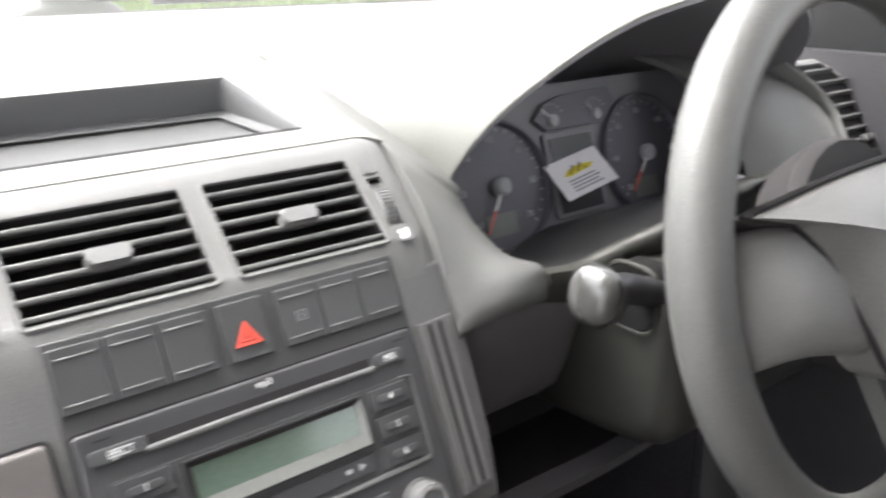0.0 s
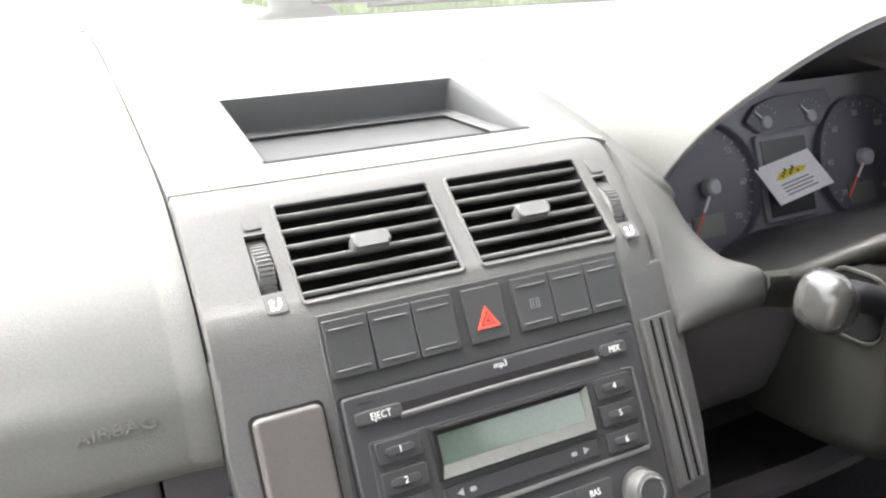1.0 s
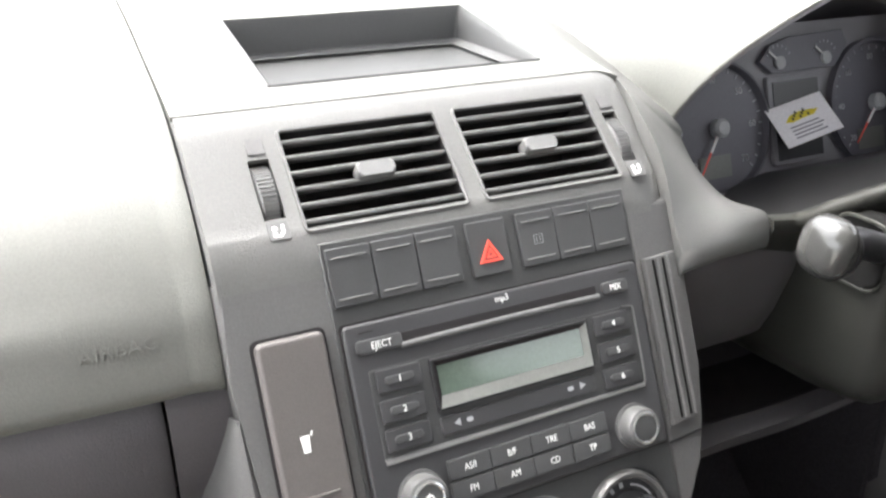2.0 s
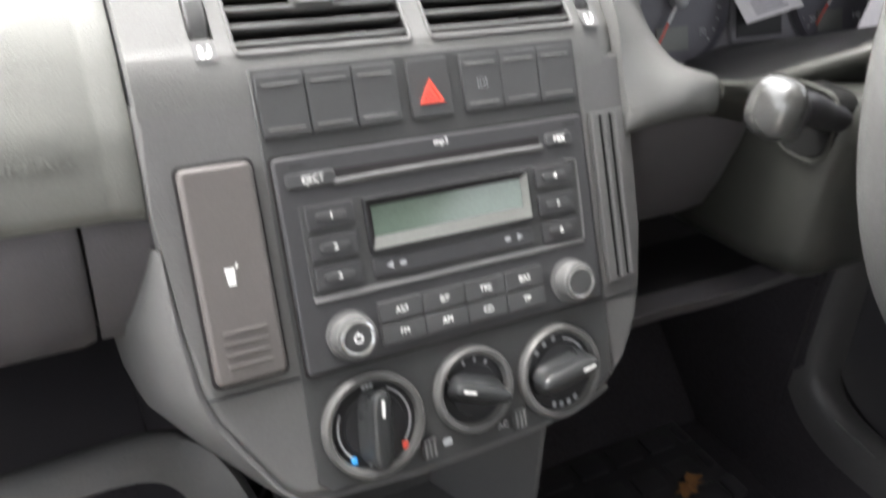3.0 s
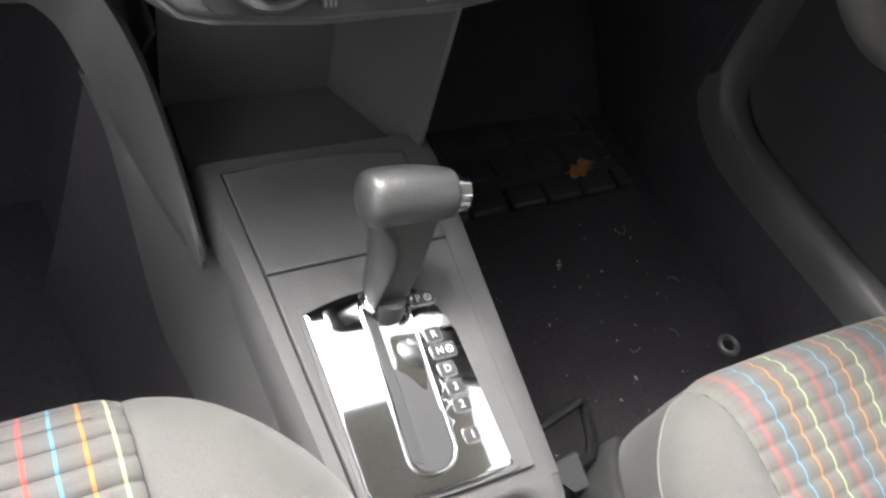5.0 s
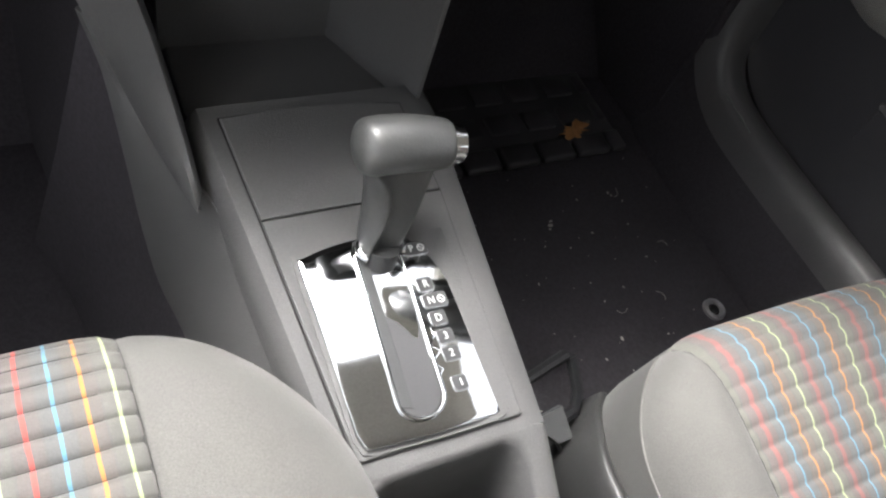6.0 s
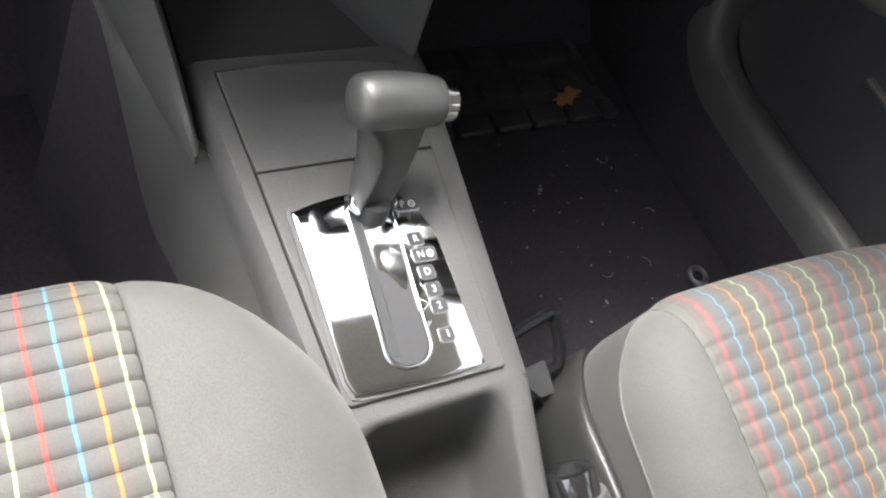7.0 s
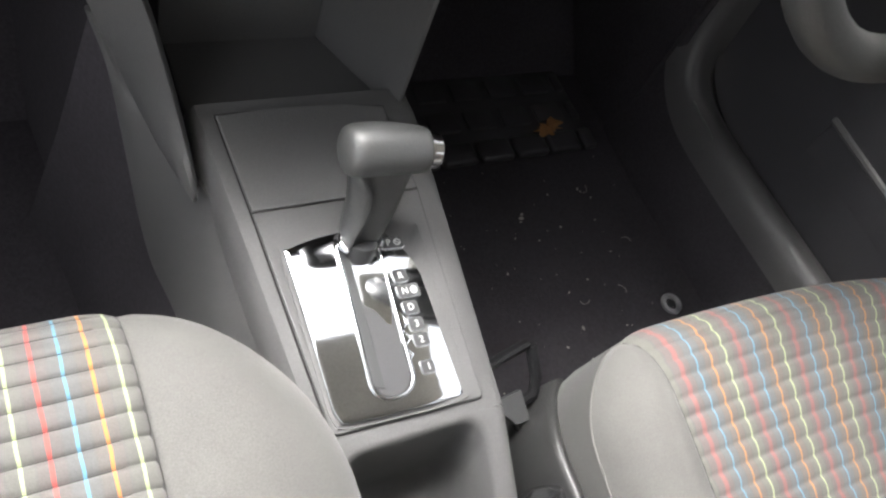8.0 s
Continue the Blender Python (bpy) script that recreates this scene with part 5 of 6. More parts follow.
for i, p in enumerate(axis):
    f = i / (nn - 1)
    r = 0.0198 * math.sqrt(max(0.0, 1 - max(0.0, (0.36 - f) / 0.36) ** 2.0)) * (1 - 0.20 * (max(0, f - 0.4) / 0.6) ** 1.5) + 0.0008
    if f > 0.90:
        r *= 1 - 0.14 * ((f - 0.90) / 0.10) ** 2
    d = (axis[min(i + 1, nn - 1)] - axis[max(i - 1, 0)]).normalized()
    up = Vector((0, -0.35, 0.94)).normalized()
    fw = up.cross(d).normalized()
    rings.append([p + fw * (0.92 * r * math.cos(2 * math.pi * k / 32)) + up * (r * 0.84 * math.sin(2 * math.pi * k / 32)) for k in range(32)])
part("head", loft(rings, True, True), M_LEATHER, gear, "", 60)


# neck: a hollowed rear face with a rounded ridge along its edge, narrowing to the slot
def soft_ring(pts, z, times=3):
    """A closed outline with its corners cut round."""
    for _ in range(times):
        pts = [q for a, b in zip(pts, pts[1:] + pts[:1]) for q in ((a[0] * 0.75 + b[0] * 0.25, a[1] * 0.75 + b[1] * 0.25), (a[0] * 0.25 + b[0] * 0.75, a[1] * 0.25 + b[1] * 0.75))]
    return [(x, y, z + 0.35 * (y - 0.385)) for x, y in pts]


neck = []
for z, xl, ridge, xr, yr, yf in ((0.359, -0.0125, -0.0115, 0.0170, 0.3665, 0.388), (0.366, -0.0125, -0.0110, 0.0195, 0.3680, 0.391), (0.374, -0.0120, -0.0085, 0.0225, 0.3705, 0.394), (0.383, -0.0110, -0.0035, 0.0265, 0.3745, 0.398), (0.392, -0.0110, 0.0005, 0.0305, 0.3795, 0.402), (0.401, -0.0120, 0.0005, 0.0345, 0.3850, 0.405), (0.409, -0.0150, -0.0050, 0.0375, 0.3890, 0.408), (0.418, -0.0160, -0.0110, 0.0385, 0.3910, 0.410)):
    mid = yr * 0.45 + yf * 0.55
    neck.append(soft_ring([(xl, yf), (xl - 0.0005, mid + 0.002), (xl + 0.001, yr + 0.008), (ridge - 0.001, yr - 0.0005), (ridge + 0.0015, yr - 0.0008), (ridge + 0.006, yr + 0.0045), (0.5 * (ridge + xr), yr + 0.0062), (xr - 0.005, yr + 0.0040), (xr, yr + 0.008), (xr + 0.0005, mid + 0.002), (xr, yf)], z, 2))
part("neck", loft(neck, True, True), M_LEATHER, gear, "", 70)
part("collar", tube([(0.0022 + 0.0160 * math.cos(radians(a)), 0.3755 + 0.0115 * math.sin(radians(a)), 0.3555) for a in range(-40, 221, 10)], 0.0030, 10), M_CHROME, gear, "chrome horseshoe collar at the foot")
part("shaft", tube([(-0.001, 0.367, 0.338), (0.0015, 0.3735, 0.358)], 0.0120, 18), M_SWITCH, gear)
d = (axis[-1] - axis[-4]).normalized()
up = Vector((0, -0.35, 0.94))
fw = up.cross(d).normalized()
up = d.cross(fw)
bt = basis(axis[-1], fw, up, d)
part("release_button", lathe([(0.0134, -0.002), (0.0134, 0.0012), (0.0124, 0.0018), (0.0123, 0.0070), (0.0112, 0.0082), (0.0, 0.0088)], 28, bt), M_CHROME, gear, "chrome release button in the end")

# ---- handbrake ----
brake = thing("handbrake", (0.105, 0.10, 0.27), "grey handbrake grip with a smoked chrome button", "handbrake")
hb = [(0.090, 0.151, 0.287), (0.091, 0.143, 0.283), (0.0935, 0.112, 0.267), (0.097, 0.06, 0.240), (0.100, -0.04, 0.196)]
part("grip", tube(hb, [0.0225, 0.0240, 0.0235, 0.022, 0.018], 20), M_TAB, brake)
hd = (Vector(hb[0]) - Vector(hb[2])).normalized()
hx = hd.cross(Vector((0, 0, 1))).normalized()
part("button", lathe([(0.0187, 0), (0.0186, 0.0185), (0.0180, 0.0197), (0.0168, 0.0202), (0.0100, 0.0203), (0, 0.0204)], 32, basis(Vector(hb[0]), hx, hx.cross(hd) * -1, hd)), M_DARKCHROME, brake, "smoked chrome push button")

# ---- seat belt buckle loop beside the console ----
buckle = thing("belt_buckle", (0.13, 0.25, 0.2), "black plastic belt buckle loop beside the console", "belt buckle")
bl = [Vector(p) - Vector((0, 0.022, 0.010)) for p in ((0.100, 0.305, 0.262), (0.160, 0.318, 0.268), (0.166, 0.316, 0.265), (0.166, 0.290, 0.250), (0.158, 0.278, 0.246), (0.098, 0.264, 0.247))]
part("loop", tube(bl, 0.0046, 8, True, 1.3), M_BUCKLE, buckle)
part("stem", thicken(loft([[(0.108, 0.258, 0.243), (0.1405, 0.2625, 0.244)], [(0.129, 0.2375, 0.232), (0.1435, 0.238, 0.232)]]), 0.006), M_SWITCH, buckle, "flat grey buckle stem")
part("tongue", tube([(0.1340, 0.2395, 0.2275), (0.1405, 0.2240, 0.2200)], 0.0024, 8, False, 0.6), M_CHROME, buckle, "steel tongue")


# ---- front seats ----
def seat(cx, yf, zt, hw, seam, mat, label, phase, R, corner, slant=0.0, quilt=0.0036, bow=0.0, tucked=0):
    ob = thing("front_seat", (cx, yf - 0.25, FLOOR_Z), label, "car seat", "front seats")
    length = 0.52
    yb = yf - length

    def at(x, y, z):
        """A place on the cushion, which stands a little askew."""
        return (cx + x + slant * (y - 0.2), y - bow * max(0.0, x + 0.08) ** 2, z)

    def width(y):
        g = corner - (yf - y)
        return hw - (corner - math.sqrt(max(0.0, corner ** 2 - g * g)) if g > 0 else 0.0)

    def inside(x, y):
        """Distance from the cushion's outline."""
        qx, qy = abs(x) - (hw - corner), y - (yf - corner)
        if qx > 0 and qy > 0:
            return corner - math.hypot(qx, qy)
        return min(width(y) - abs(x), yf - y)

    def height(x, y, pillow):
        dd = max(0.0, inside(x, y))
        z = zt - (R - math.sqrt(max(0.0, R * R - max(0.0, R - dd) ** 2)))
        z += 0.007 * math.exp(-((abs(x) - seam - 0.04) / 0.035) ** 2) - 0.003 * math.exp(-((abs(x) - seam) / 0.007) ** 2)
        z -= 0.035 * max(0, (yf - 0.08 - y)) ** 1.2
        z += 0.0012 * math.sin(31 * x + 9 * y) * math.sin(23 * y + 4)
        if pillow:
            z += quilt * abs(math.sin(math.pi * (y - phase) / 0.01535)) ** 0.45
            z -= 0.003 * math.exp(-((abs(x) - seam) / 0.006) ** 2)
        return z

    ys = [yf - g for g in (0, 0.0015, 0.004, 0.007)] + [yf - 0.007 - 0.001535 * k for k in range(1, 336)]
    ys = [y for y in ys if y > yb]
    cols = spread(-1, 1, 46)
    span = lambda y: min(seam, width(y) * 0.985)
    part("centre_panel", loft([[at(c * span(y), y, height(c * span(y), y, True)) for c in cols] for y in ys]), mat, ob, "quilted striped cloth centre panel", 80)
    # dark lines in the stitched grooves stand for their shadow
    k = 0
    while phase - 0.01535 * k > yb + 0.01:
        y = phase - 0.01535 * k
        k += 1
        if y < yf - 0.004:
            part("stitched_groove", tube([at(c * span(y), y, height(c * span(y), y, True) + 0.0001) for c in cols[::2]], 0.0008, 4), M_GROOVE, ob)
    front = [at(c * width(yf), yf + 0.0005, height(c * width(yf), yf, False)) for c in cols]
    for s in (-1, 1):
        fr = [0, 0.015, 0.05, 0.12, 0.22, 0.34, 0.46, 0.58, 0.70, 0.80, 0.88, 0.94, 0.98, 1.0]
        rows = []
        for y in ys[::4]:
            a, b = span(y), width(y)
            rows.append([at(s * (a + (b - a) * q), y, height(a + (b - a) * q, y, False) - (0.004 if q == 0 else 0)) for q in fr])
        part("bolster", loft(rows), M_CLOTH, ob, "plain grey cloth side bolster", 80)
        # lower side of the cushion in darker cloth, down to the shield
        rows = []
        under = ((0.0, 0.0, 0.002), (-0.004, 0.0, -0.012), (-0.016, 0.0, -0.03), (-0.03, 0.0, -0.06), (-0.035, -0.004, -0.12)) if s == tucked else ((0.0, 0.0, 0.002), (0.008, 0.001, -0.012), (0.014, 0.002, -0.035), (0.014, 0.001, -0.07), (0.0, -0.004, -0.12))
        for y in ys[::5]:
            z = height(width(y), y, False)
            rows.append([at(s * (width(y) + o), y + f, z + d) for o, f, d in under])
        part("side_cover", thicken(loft(rows), 0.004), M_CLOTHDARK, ob, "darker grey cloth cushion side", 80)
        line = [at(s * (width(y) + 0.001), y, height(width(y), y, False) + 0.0032) for y in ys[::5]]
        part("piping", tube(line, 0.0008, 6), M_PIPING, ob, "pale seam along the bolster")
        line = [at(s * span(y), y, height(span(y), y, False) - 0.001) for y in ys[::5]]
        part("seam", tube(line, 0.0008, 5), M_CLOTHDARK, ob)
        if s == tucked:
            continue
        # plastic shield beside the rails: a smooth band that follows the cushion's side
        sh = curve_points([(yf - 0.012, 0.235), (yf - 0.05, 0.262), (yf - 0.10, 0.275), (yf - 0.18, 0.28), (yf - 0.30, 0.278), (yf - 0.48, 0.27)], 12)
        band = ((0.011, -0.002), (0.013, 0.004), (0.017, 0.0065), (0.021, 0.005), (0.024, 0.000), (0.027, -0.009), (0.032, -0.03), (0.035, -0.07), (0.035, -0.16))
        part("side_shield", thicken(loft([[at(s * (width(p[0]) + o), p[0] + 0.3 * o, p[1] - (0.345 - zt) + d) for p in sh] for o, d in band]), 0.004), M_SHIELD, ob, "dark plastic seat side shield", 80)
    # front apron and base
    part("front_apron", thicken(loft([front, [(x, y - 0.004, z - 0.05) for x, y, z in front], [(x, y - 0.02, z - 0.10) for x, y, z in front]]), 0.004), M_CLOTHDARK, ob)
    # void-black block fills the space under the cushion
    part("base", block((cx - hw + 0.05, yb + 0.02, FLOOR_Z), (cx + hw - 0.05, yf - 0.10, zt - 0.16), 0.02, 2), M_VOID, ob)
    # unseen backrest that blocks light from behind, leaning from the cushion's rear edge
    rise = spread(0.0, 1.0, 20)

    def rest(c, f):
        """A place on the backrest's front: across -1 to 1, up 0 to 1."""
        wide = (hw - 0.03) * (1 - 0.16 * f ** 2 - 0.25 * max(0.0, f - 0.85) ** 1.5 * 4)
        wing = 0.030 * math.exp(-((abs(c) - 0.82) / 0.16) ** 2) - 0.05 * max(0.0, abs(c) - 0.86) / 0.14
        return (cx + c * wide, yb + 0.075 - 0.22 * f - 0.05 * f * f + wing - 0.05 * max(0.0, f - 0.93) / 0.07, zt + 0.01 + 0.56 * f - 0.05 * c * c * f * f)

    part("backrest_panel", thicken(loft([[rest(c, f) for c in spread(-0.62, 0.62, 16)] for f in rise]), 0.01), mat, ob, "striped cloth backrest panel", 80)
    for sgn in (-1, 1):
        part("backrest_bolster", thicken(loft([[rest(sgn * c, f) for c in spread(0.622, 1.0, 10)] for f in rise]), 0.01), M_CLOTH, ob, "plain grey backrest bolster", 80)
    part("backrest_shell", loft([[Vector(rest(c, f)) + Vector((0, -0.012, 0)) for c in spread(-1, 1, 16)] + [Vector(rest(c, f)) + Vector((0, -0.10 + 0.03 * f, 0)) for c in spread(1, -1, 16)] for f in rise], True, True), M_CLOTHDARK, ob)
    return ob


seat(-0.372, 0.376, 0.375, 0.325, 0.200, M_PLAID_A, "grey cloth passenger seat cushion with bright stripes", 0.283 + 0.01535 * 6, 0.075, 0.16, tucked=1)
seat(0.402, 0.268, 0.345, 0.2497, 0.1925, M_PLAID_B, "grey cloth driver's seat cushion with bright stripes", 0.285, 0.055, 0.09, 0.14, 0.0034, 0.35)

# ---- steering wheel ----
WO = Vector((0.390, 0.404, 0.711))
WV, WN = Vector((0, 0.4163, 0.9092)), Vector((0, -0.9092, 0.4163))
WHEEL = on(WO, WV, WN)
# the rim's plane stands a little steeper than the hub's
RIM = on(Vector((0.3844, 0.4047, 0.7167)), Vector((0, 0.2845, 0.9587)), Vector((0, -0.9587, 0.2845)))
wheel = thing("steering_wheel", WO, "dark grey steering wheel with grained rim and spokes", "steering wheel")
ring = [RIM(0.1839 * math.cos(2 * math.pi * k / 72), 0.1839 * math.sin(2 * math.pi * k / 72), 0).translation for k in range(72)]
part("rim", tube(ring, 0.0185, 20, True, 1.0), M_RIM, wheel, "", 60)
for s in (-1, 1):
    rows = []
    for f, y0, y1, z in ((0, -0.036, 0.046, 0.002), (0.12, -0.034, 0.045, 0.014), (0.3, -0.034, 0.044, 0.021), (0.5, -0.037, 0.042, 0.024), (0.7, -0.042, 0.040, 0.025), (1.0, -0.050, 0.040, 0.025)):
        x = s * (0.172 - 0.096 * f)
        rows.append([WHEEL(x, y1 + (y0 - y1) * q, z + d).translation for q, d in ((0, -0.024), (0.0, -0.008), (0.03, -0.002), (0.10, 0.001), (0.3, 0.003), (0.5, 0.004), (0.7, 0.003), (0.9, 0.001), (0.97, -0.002), (1, -0.008), (1, -0.024))])
    part("spoke", loft(rows, True, True), M_PAD, wheel, "", 60)
    rows = []
    for f in spread(0, 1, 6):
        x, y = s * (0.02 + 0.03 * (1 - f)), -0.05 - 0.135 * f
        rows.append([WHEEL(x - s * 0.012, y, 0.0).translation, WHEEL(x - s * 0.010, y, 0.012).translation, WHEEL(x + s * 0.010, y, 0.012).translation, WHEEL(x + s * 0.012, y, 0.0).translation])
    part("lower_spoke", loft(rows, True, True), M_RIM, wheel)
hub = [(p.x, p.y) for p in curve_points([(-0.160, 0.052, 0), (-0.08, 0.058, 0), (0, 0.060, 0), (0.08, 0.058, 0), (0.160, 0.052, 0), (0.122, 0.040, 0), (0.098, 0.010, 0), (0.078, -0.036, 0), (0.060, -0.070, 0), (0, -0.085, 0), (-0.060, -0.070, 0), (-0.078, -0.036, 0), (-0.098, 0.010, 0), (-0.122, 0.040, 0)], 5)]
rows = []
for k, z in ((0.95, -0.004), (0.99, 0.008), (1.0, 0.018), (0.985, 0.027), (0.95, 0.033), (0.85, 0.039), (0.6, 0.045), (0.3, 0.048), (0.02, 0.049)):
    rows.append([WHEEL(x * k, y * k, z - 0.10 * max(0.0, abs(x * k) - 0.10)).translation for x, y in hub])
part("airbag_pad", loft(rows, True, True), M_PAD, wheel, "smooth grey airbag pad", 50)
part("pad_joint", tube([WHEEL(x * 1.01, y * 1.02, 0.0265 - 0.10 * max(0.0, abs(x) - 0.10)).translation for x, y in hub], 0.0022, 6, True), M_VOID, wheel, "dark joint round the airbag pad")
part("hub_back", lathe([(0.075, -0.04), (0.085, -0.01), (0.08, 0.0), (0, 0.0)], 28, WHEEL()), M_VOID, wheel)

# ---- steering column and stalk ----
column = thing("steering_column", (0.43, 0.5, 0.66), "dark plastic steering column shroud", "steering column")
rows = []
for y, w, z0, z1, r in ((0.4775, 0.118, 0.580, 0.672, 0.03), (0.4785, 0.134, 0.568, 0.681, 0.03), (0.4825, 0.145, 0.557, 0.688, 0.03), (0.491, 0.152, 0.549, 0.693, 0.030), (0.505, 0.1545, 0.545, 0.695, 0.030), (0.54, 0.156, 0.540, 0.690, 0.030), (0.59, 0.157, 0.536, 0.670, 0.030), (0.66, 0.157, 0.532, 0.650, 0.030)):
    rows.append([(x, y, z) for x, z in rounded(0.43 - w, z0, 0.43 + w, z1, r, 6)])
part("shroud", loft(rows, True, True), M_COLUMN, column, "", 60)
# black slab laid on the shroud to stand for the recess's shade
part("stalk_recess", slab(rounded(-0.022, -0.026, 0.022, 0.022, 0.014, 5), -0.02, 0.003, 0.002, 2, basis(Vector((0.2755, 0.512, 0.675)), Vector((0, -1, 0)), Vector((0, 0, 1)), Vector((-1, 0, 0)))), M_PIT, column)
part("recess_edge", tube([Vector((0.2735, 0.512 - y, 0.675 + z)) for y, z in rounded(-0.023, -0.027, 0.023, 0.023, 0.014, 5)], 0.0016, 6, True), M_COLUMN, column)
stalk = thing("indicator_stalk", (0.3, 0.505, 0.68), "dark grey indicator stalk with a glossy broad end", "stalk")
sp = curve_points([(0.340, 0.506, 0.664), (0.310, 0.506, 0.670), (0.282, 0.507, 0.677), (0.270, 0.508, 0.681), (0.258, 0.509, 0.684), (0.245, 0.510, 0.683), (0.234, 0.511, 0.685), (0.229, 0.5115, 0.686)], 4)
sp = [p + Vector((-0.034, -0.026, 0.018)) * min(1.0, 1.6 * i / 28) for i, p in enumerate(sp)]
part("arm", tube(sp[:21], 0.0105, 14), M_BLACK, stalk)
rings = []
cap = sp[18:28]
for i, q in enumerate(cap):
    f = i / (len(cap) - 1)
    w = float(np.interp(f, (0, 0.10, 0.25, 0.5, 0.68, 0.80, 0.90, 0.96, 1.0), (0.0105, 0.0150, 0.0178, 0.0194, 0.0196, 0.0186, 0.0160, 0.0120, 0.0040)))
    h = float(np.interp(f, (0, 0.10, 0.25, 0.5, 0.68, 0.80, 0.90, 0.96, 1.0), (0.0115, 0.0165, 0.0190, 0.0204, 0.0205, 0.0194, 0.0166, 0.0124, 0.0042)))
    along = (cap[min(i + 1, len(cap) - 1)] - cap[max(i - 1, 0)]).normalized()
    fore = Vector((0, 0, 1)).cross(along).normalized()
    rise = along.cross(fore)
    rings.append([q + fore * (w * math.copysign(abs(math.cos(a)) ** 0.78, math.cos(a))) + rise * (h * math.copysign(abs(math.sin(a)) ** 0.78, math.sin(a))) for a in [2 * math.pi * k / 32 for k in range(32)]])
tip, along = cap[-1], (cap[-1] - cap[-4]).normalized()
fore = Vector((0, 0, 1)).cross(along).normalized()
rise = along.cross(fore)
rings = rings[:int(len(rings) * 0.68)]
tip = cap[len(rings) - 1]
for turn_ in (15, 30, 45, 58, 70, 80, 87):
    c_, s_ = math.cos(radians(turn_)) ** 0.75, math.sin(radians(turn_))
    rings.append([tip + along * (0.0125 * s_) + fore * (0.0194 * c_ * math.copysign(abs(math.cos(a)) ** 0.78, math.cos(a))) + rise * (0.0204 * c_ * math.copysign(abs(math.sin(a)) ** 0.78, math.sin(a))) for a in [2 * math.pi * k / 32 for k in range(32)]])
part("end_cap", loft(rings, True, True), M_STALK, stalk, "glossy broad end", 50)
part("collar_ring", tube([cap[1] + (Vector((0, 1, 0)) * math.cos(2 * math.pi * k / 20) + Vector((0, 0, 1)) * math.sin(2 * math.pi * k / 20)) * 0.0145 for k in range(20)], 0.0014, 6, True), M_BLACK, stalk)

# ---- instruments ----
inst = thing("instrument_cluster", KO, "dark instrument cluster with two gauges and a small display", "instrument panel")
part("backing", slab(rounded(-0.20, -0.075, 0.19, 0.085, 0.03, 5), -0.012, -0.004, 0.001, 1, CLUSTER()), M_CLUSTER, inst)


def gauge(cx, cy, r, needle, marks):
    g = part("gauge", lathe([(r + 0.003, -0.004), (r + 0.003, 0.004), (r, 0.005), (r - 0.002, -0.001), (0, -0.001)], 44, CLUSTER(cx, cy)), M_DIALFACE, inst, "round black gauge with pale marks")
    for k in range(25):
        a = radians(225 - 270 * k / 24)
        big = k % 3 == 0
        part("mark", block((-0.0006, -0.0022 if big else -0.001, 0), (0.0006, 0.0022, 0.0005), m=CLUSTER(cx + (r - 0.006) * math.cos(a), cy + (r - 0.006) * math.sin(a), -0.0008, math.degrees(a) - 90)), M_DIM, g)
    for k, word in enumerate(marks):
        a = radians(225 - 270 * k / (len(marks) - 1))
        letters(word, 0.0085, M_DIM, CLUSTER(cx + (r - 0.015) * math.cos(a), cy + (r - 0.015) * math.sin(a), -0.0006), g, "numeral")
    part("needle", slab([(-0.0012, 0.0), (0.0012, 0.0), (0.0006, r * 0.82), (-0.0006, r * 0.82)], 0.004, 0.0048, 0, 1, CLUSTER(cx, cy, 0, needle)), M_RED, g, "red needle at rest")
    part("needle_root", slab([(-0.0014, 0.0), (0.0014, 0.0), (0.0011, r * 0.42), (-0.0011, r * 0.42)], 0.0044, 0.0052, 0, 1, CLUSTER(cx, cy, 0, needle)), M_WHITE, g)
    part("needle_hub", lathe([(0.0085, 0.0), (0.0085, 0.007), (0.006, 0.0095), (0, 0.010)], 24, CLUSTER(cx, cy)), M_DIM, g, "grey needle hub")
    return g


gl = gauge(-0.117, -0.002, 0.058, 146, ("10", "20", "30", "40", "50", "60", "70"))
gr = gauge(0.088, 0.0, 0.060, 138, ("20", "40", "60", "80", "100", "120", "140"))
for cx, cy, g in ((-0.123, -0.036, gl), (0.080, -0.034, gr)):
    part("small_display", block((cx - 0.018, cy - 0.010, -0.0006), (cx + 0.018, cy + 0.010, 0.0006), m=CLUSTER()), M_LCDFRAME, g, "pale small display")
part("display_frame", slab(rounded(-0.052, -0.046, 0.018, 0.038, 0.004, 3), -0.005, 0.0, 0.001, 1, CLUSTER()), M_CLUSTER, inst)
part("display", block((-0.046, -0.041, -0.002), (0.012, 0.032, 0.0008), m=CLUSTER()), M_BLACK, inst, "blank dark centre display")
part("gauge_window", slab([(-0.060, 0.052), (-0.045, 0.040), (0.036, 0.040), (0.056, 0.060), (0.050, 0.074), (-0.02, 0.072), (-0.045, 0.066)], -0.004, 0.0012, 0.0004, 1, CLUSTER()), M_DIALFACE, inst, "window with two small gauges")
for cx in (-0.036, 0.024):
    part("needle_hub", lathe([(0.006, 0.0), (0.006, 0.004), (0, 0.006)], 18, CLUSTER(cx, 0.049)), M_DIM, inst)
    part("needle", block((-0.0007, 0.005, 0.003), (0.0007, 0.017, 0.0038), m=CLUSTER(cx, 0.049, 0, 50)), M_WHITE, inst)
    for k in range(7):
        a = radians(150 - 20 * k)
        part("mark", block((-0.0005, -0.0012, 0), (0.0005, 0.0012, 0.0005), m=CLUSTER(cx + 0.016 * math.cos(a), 0.049 + 0.016 * math.sin(a), 0.0012, math.degrees(a) - 90)), M_DIM, inst)

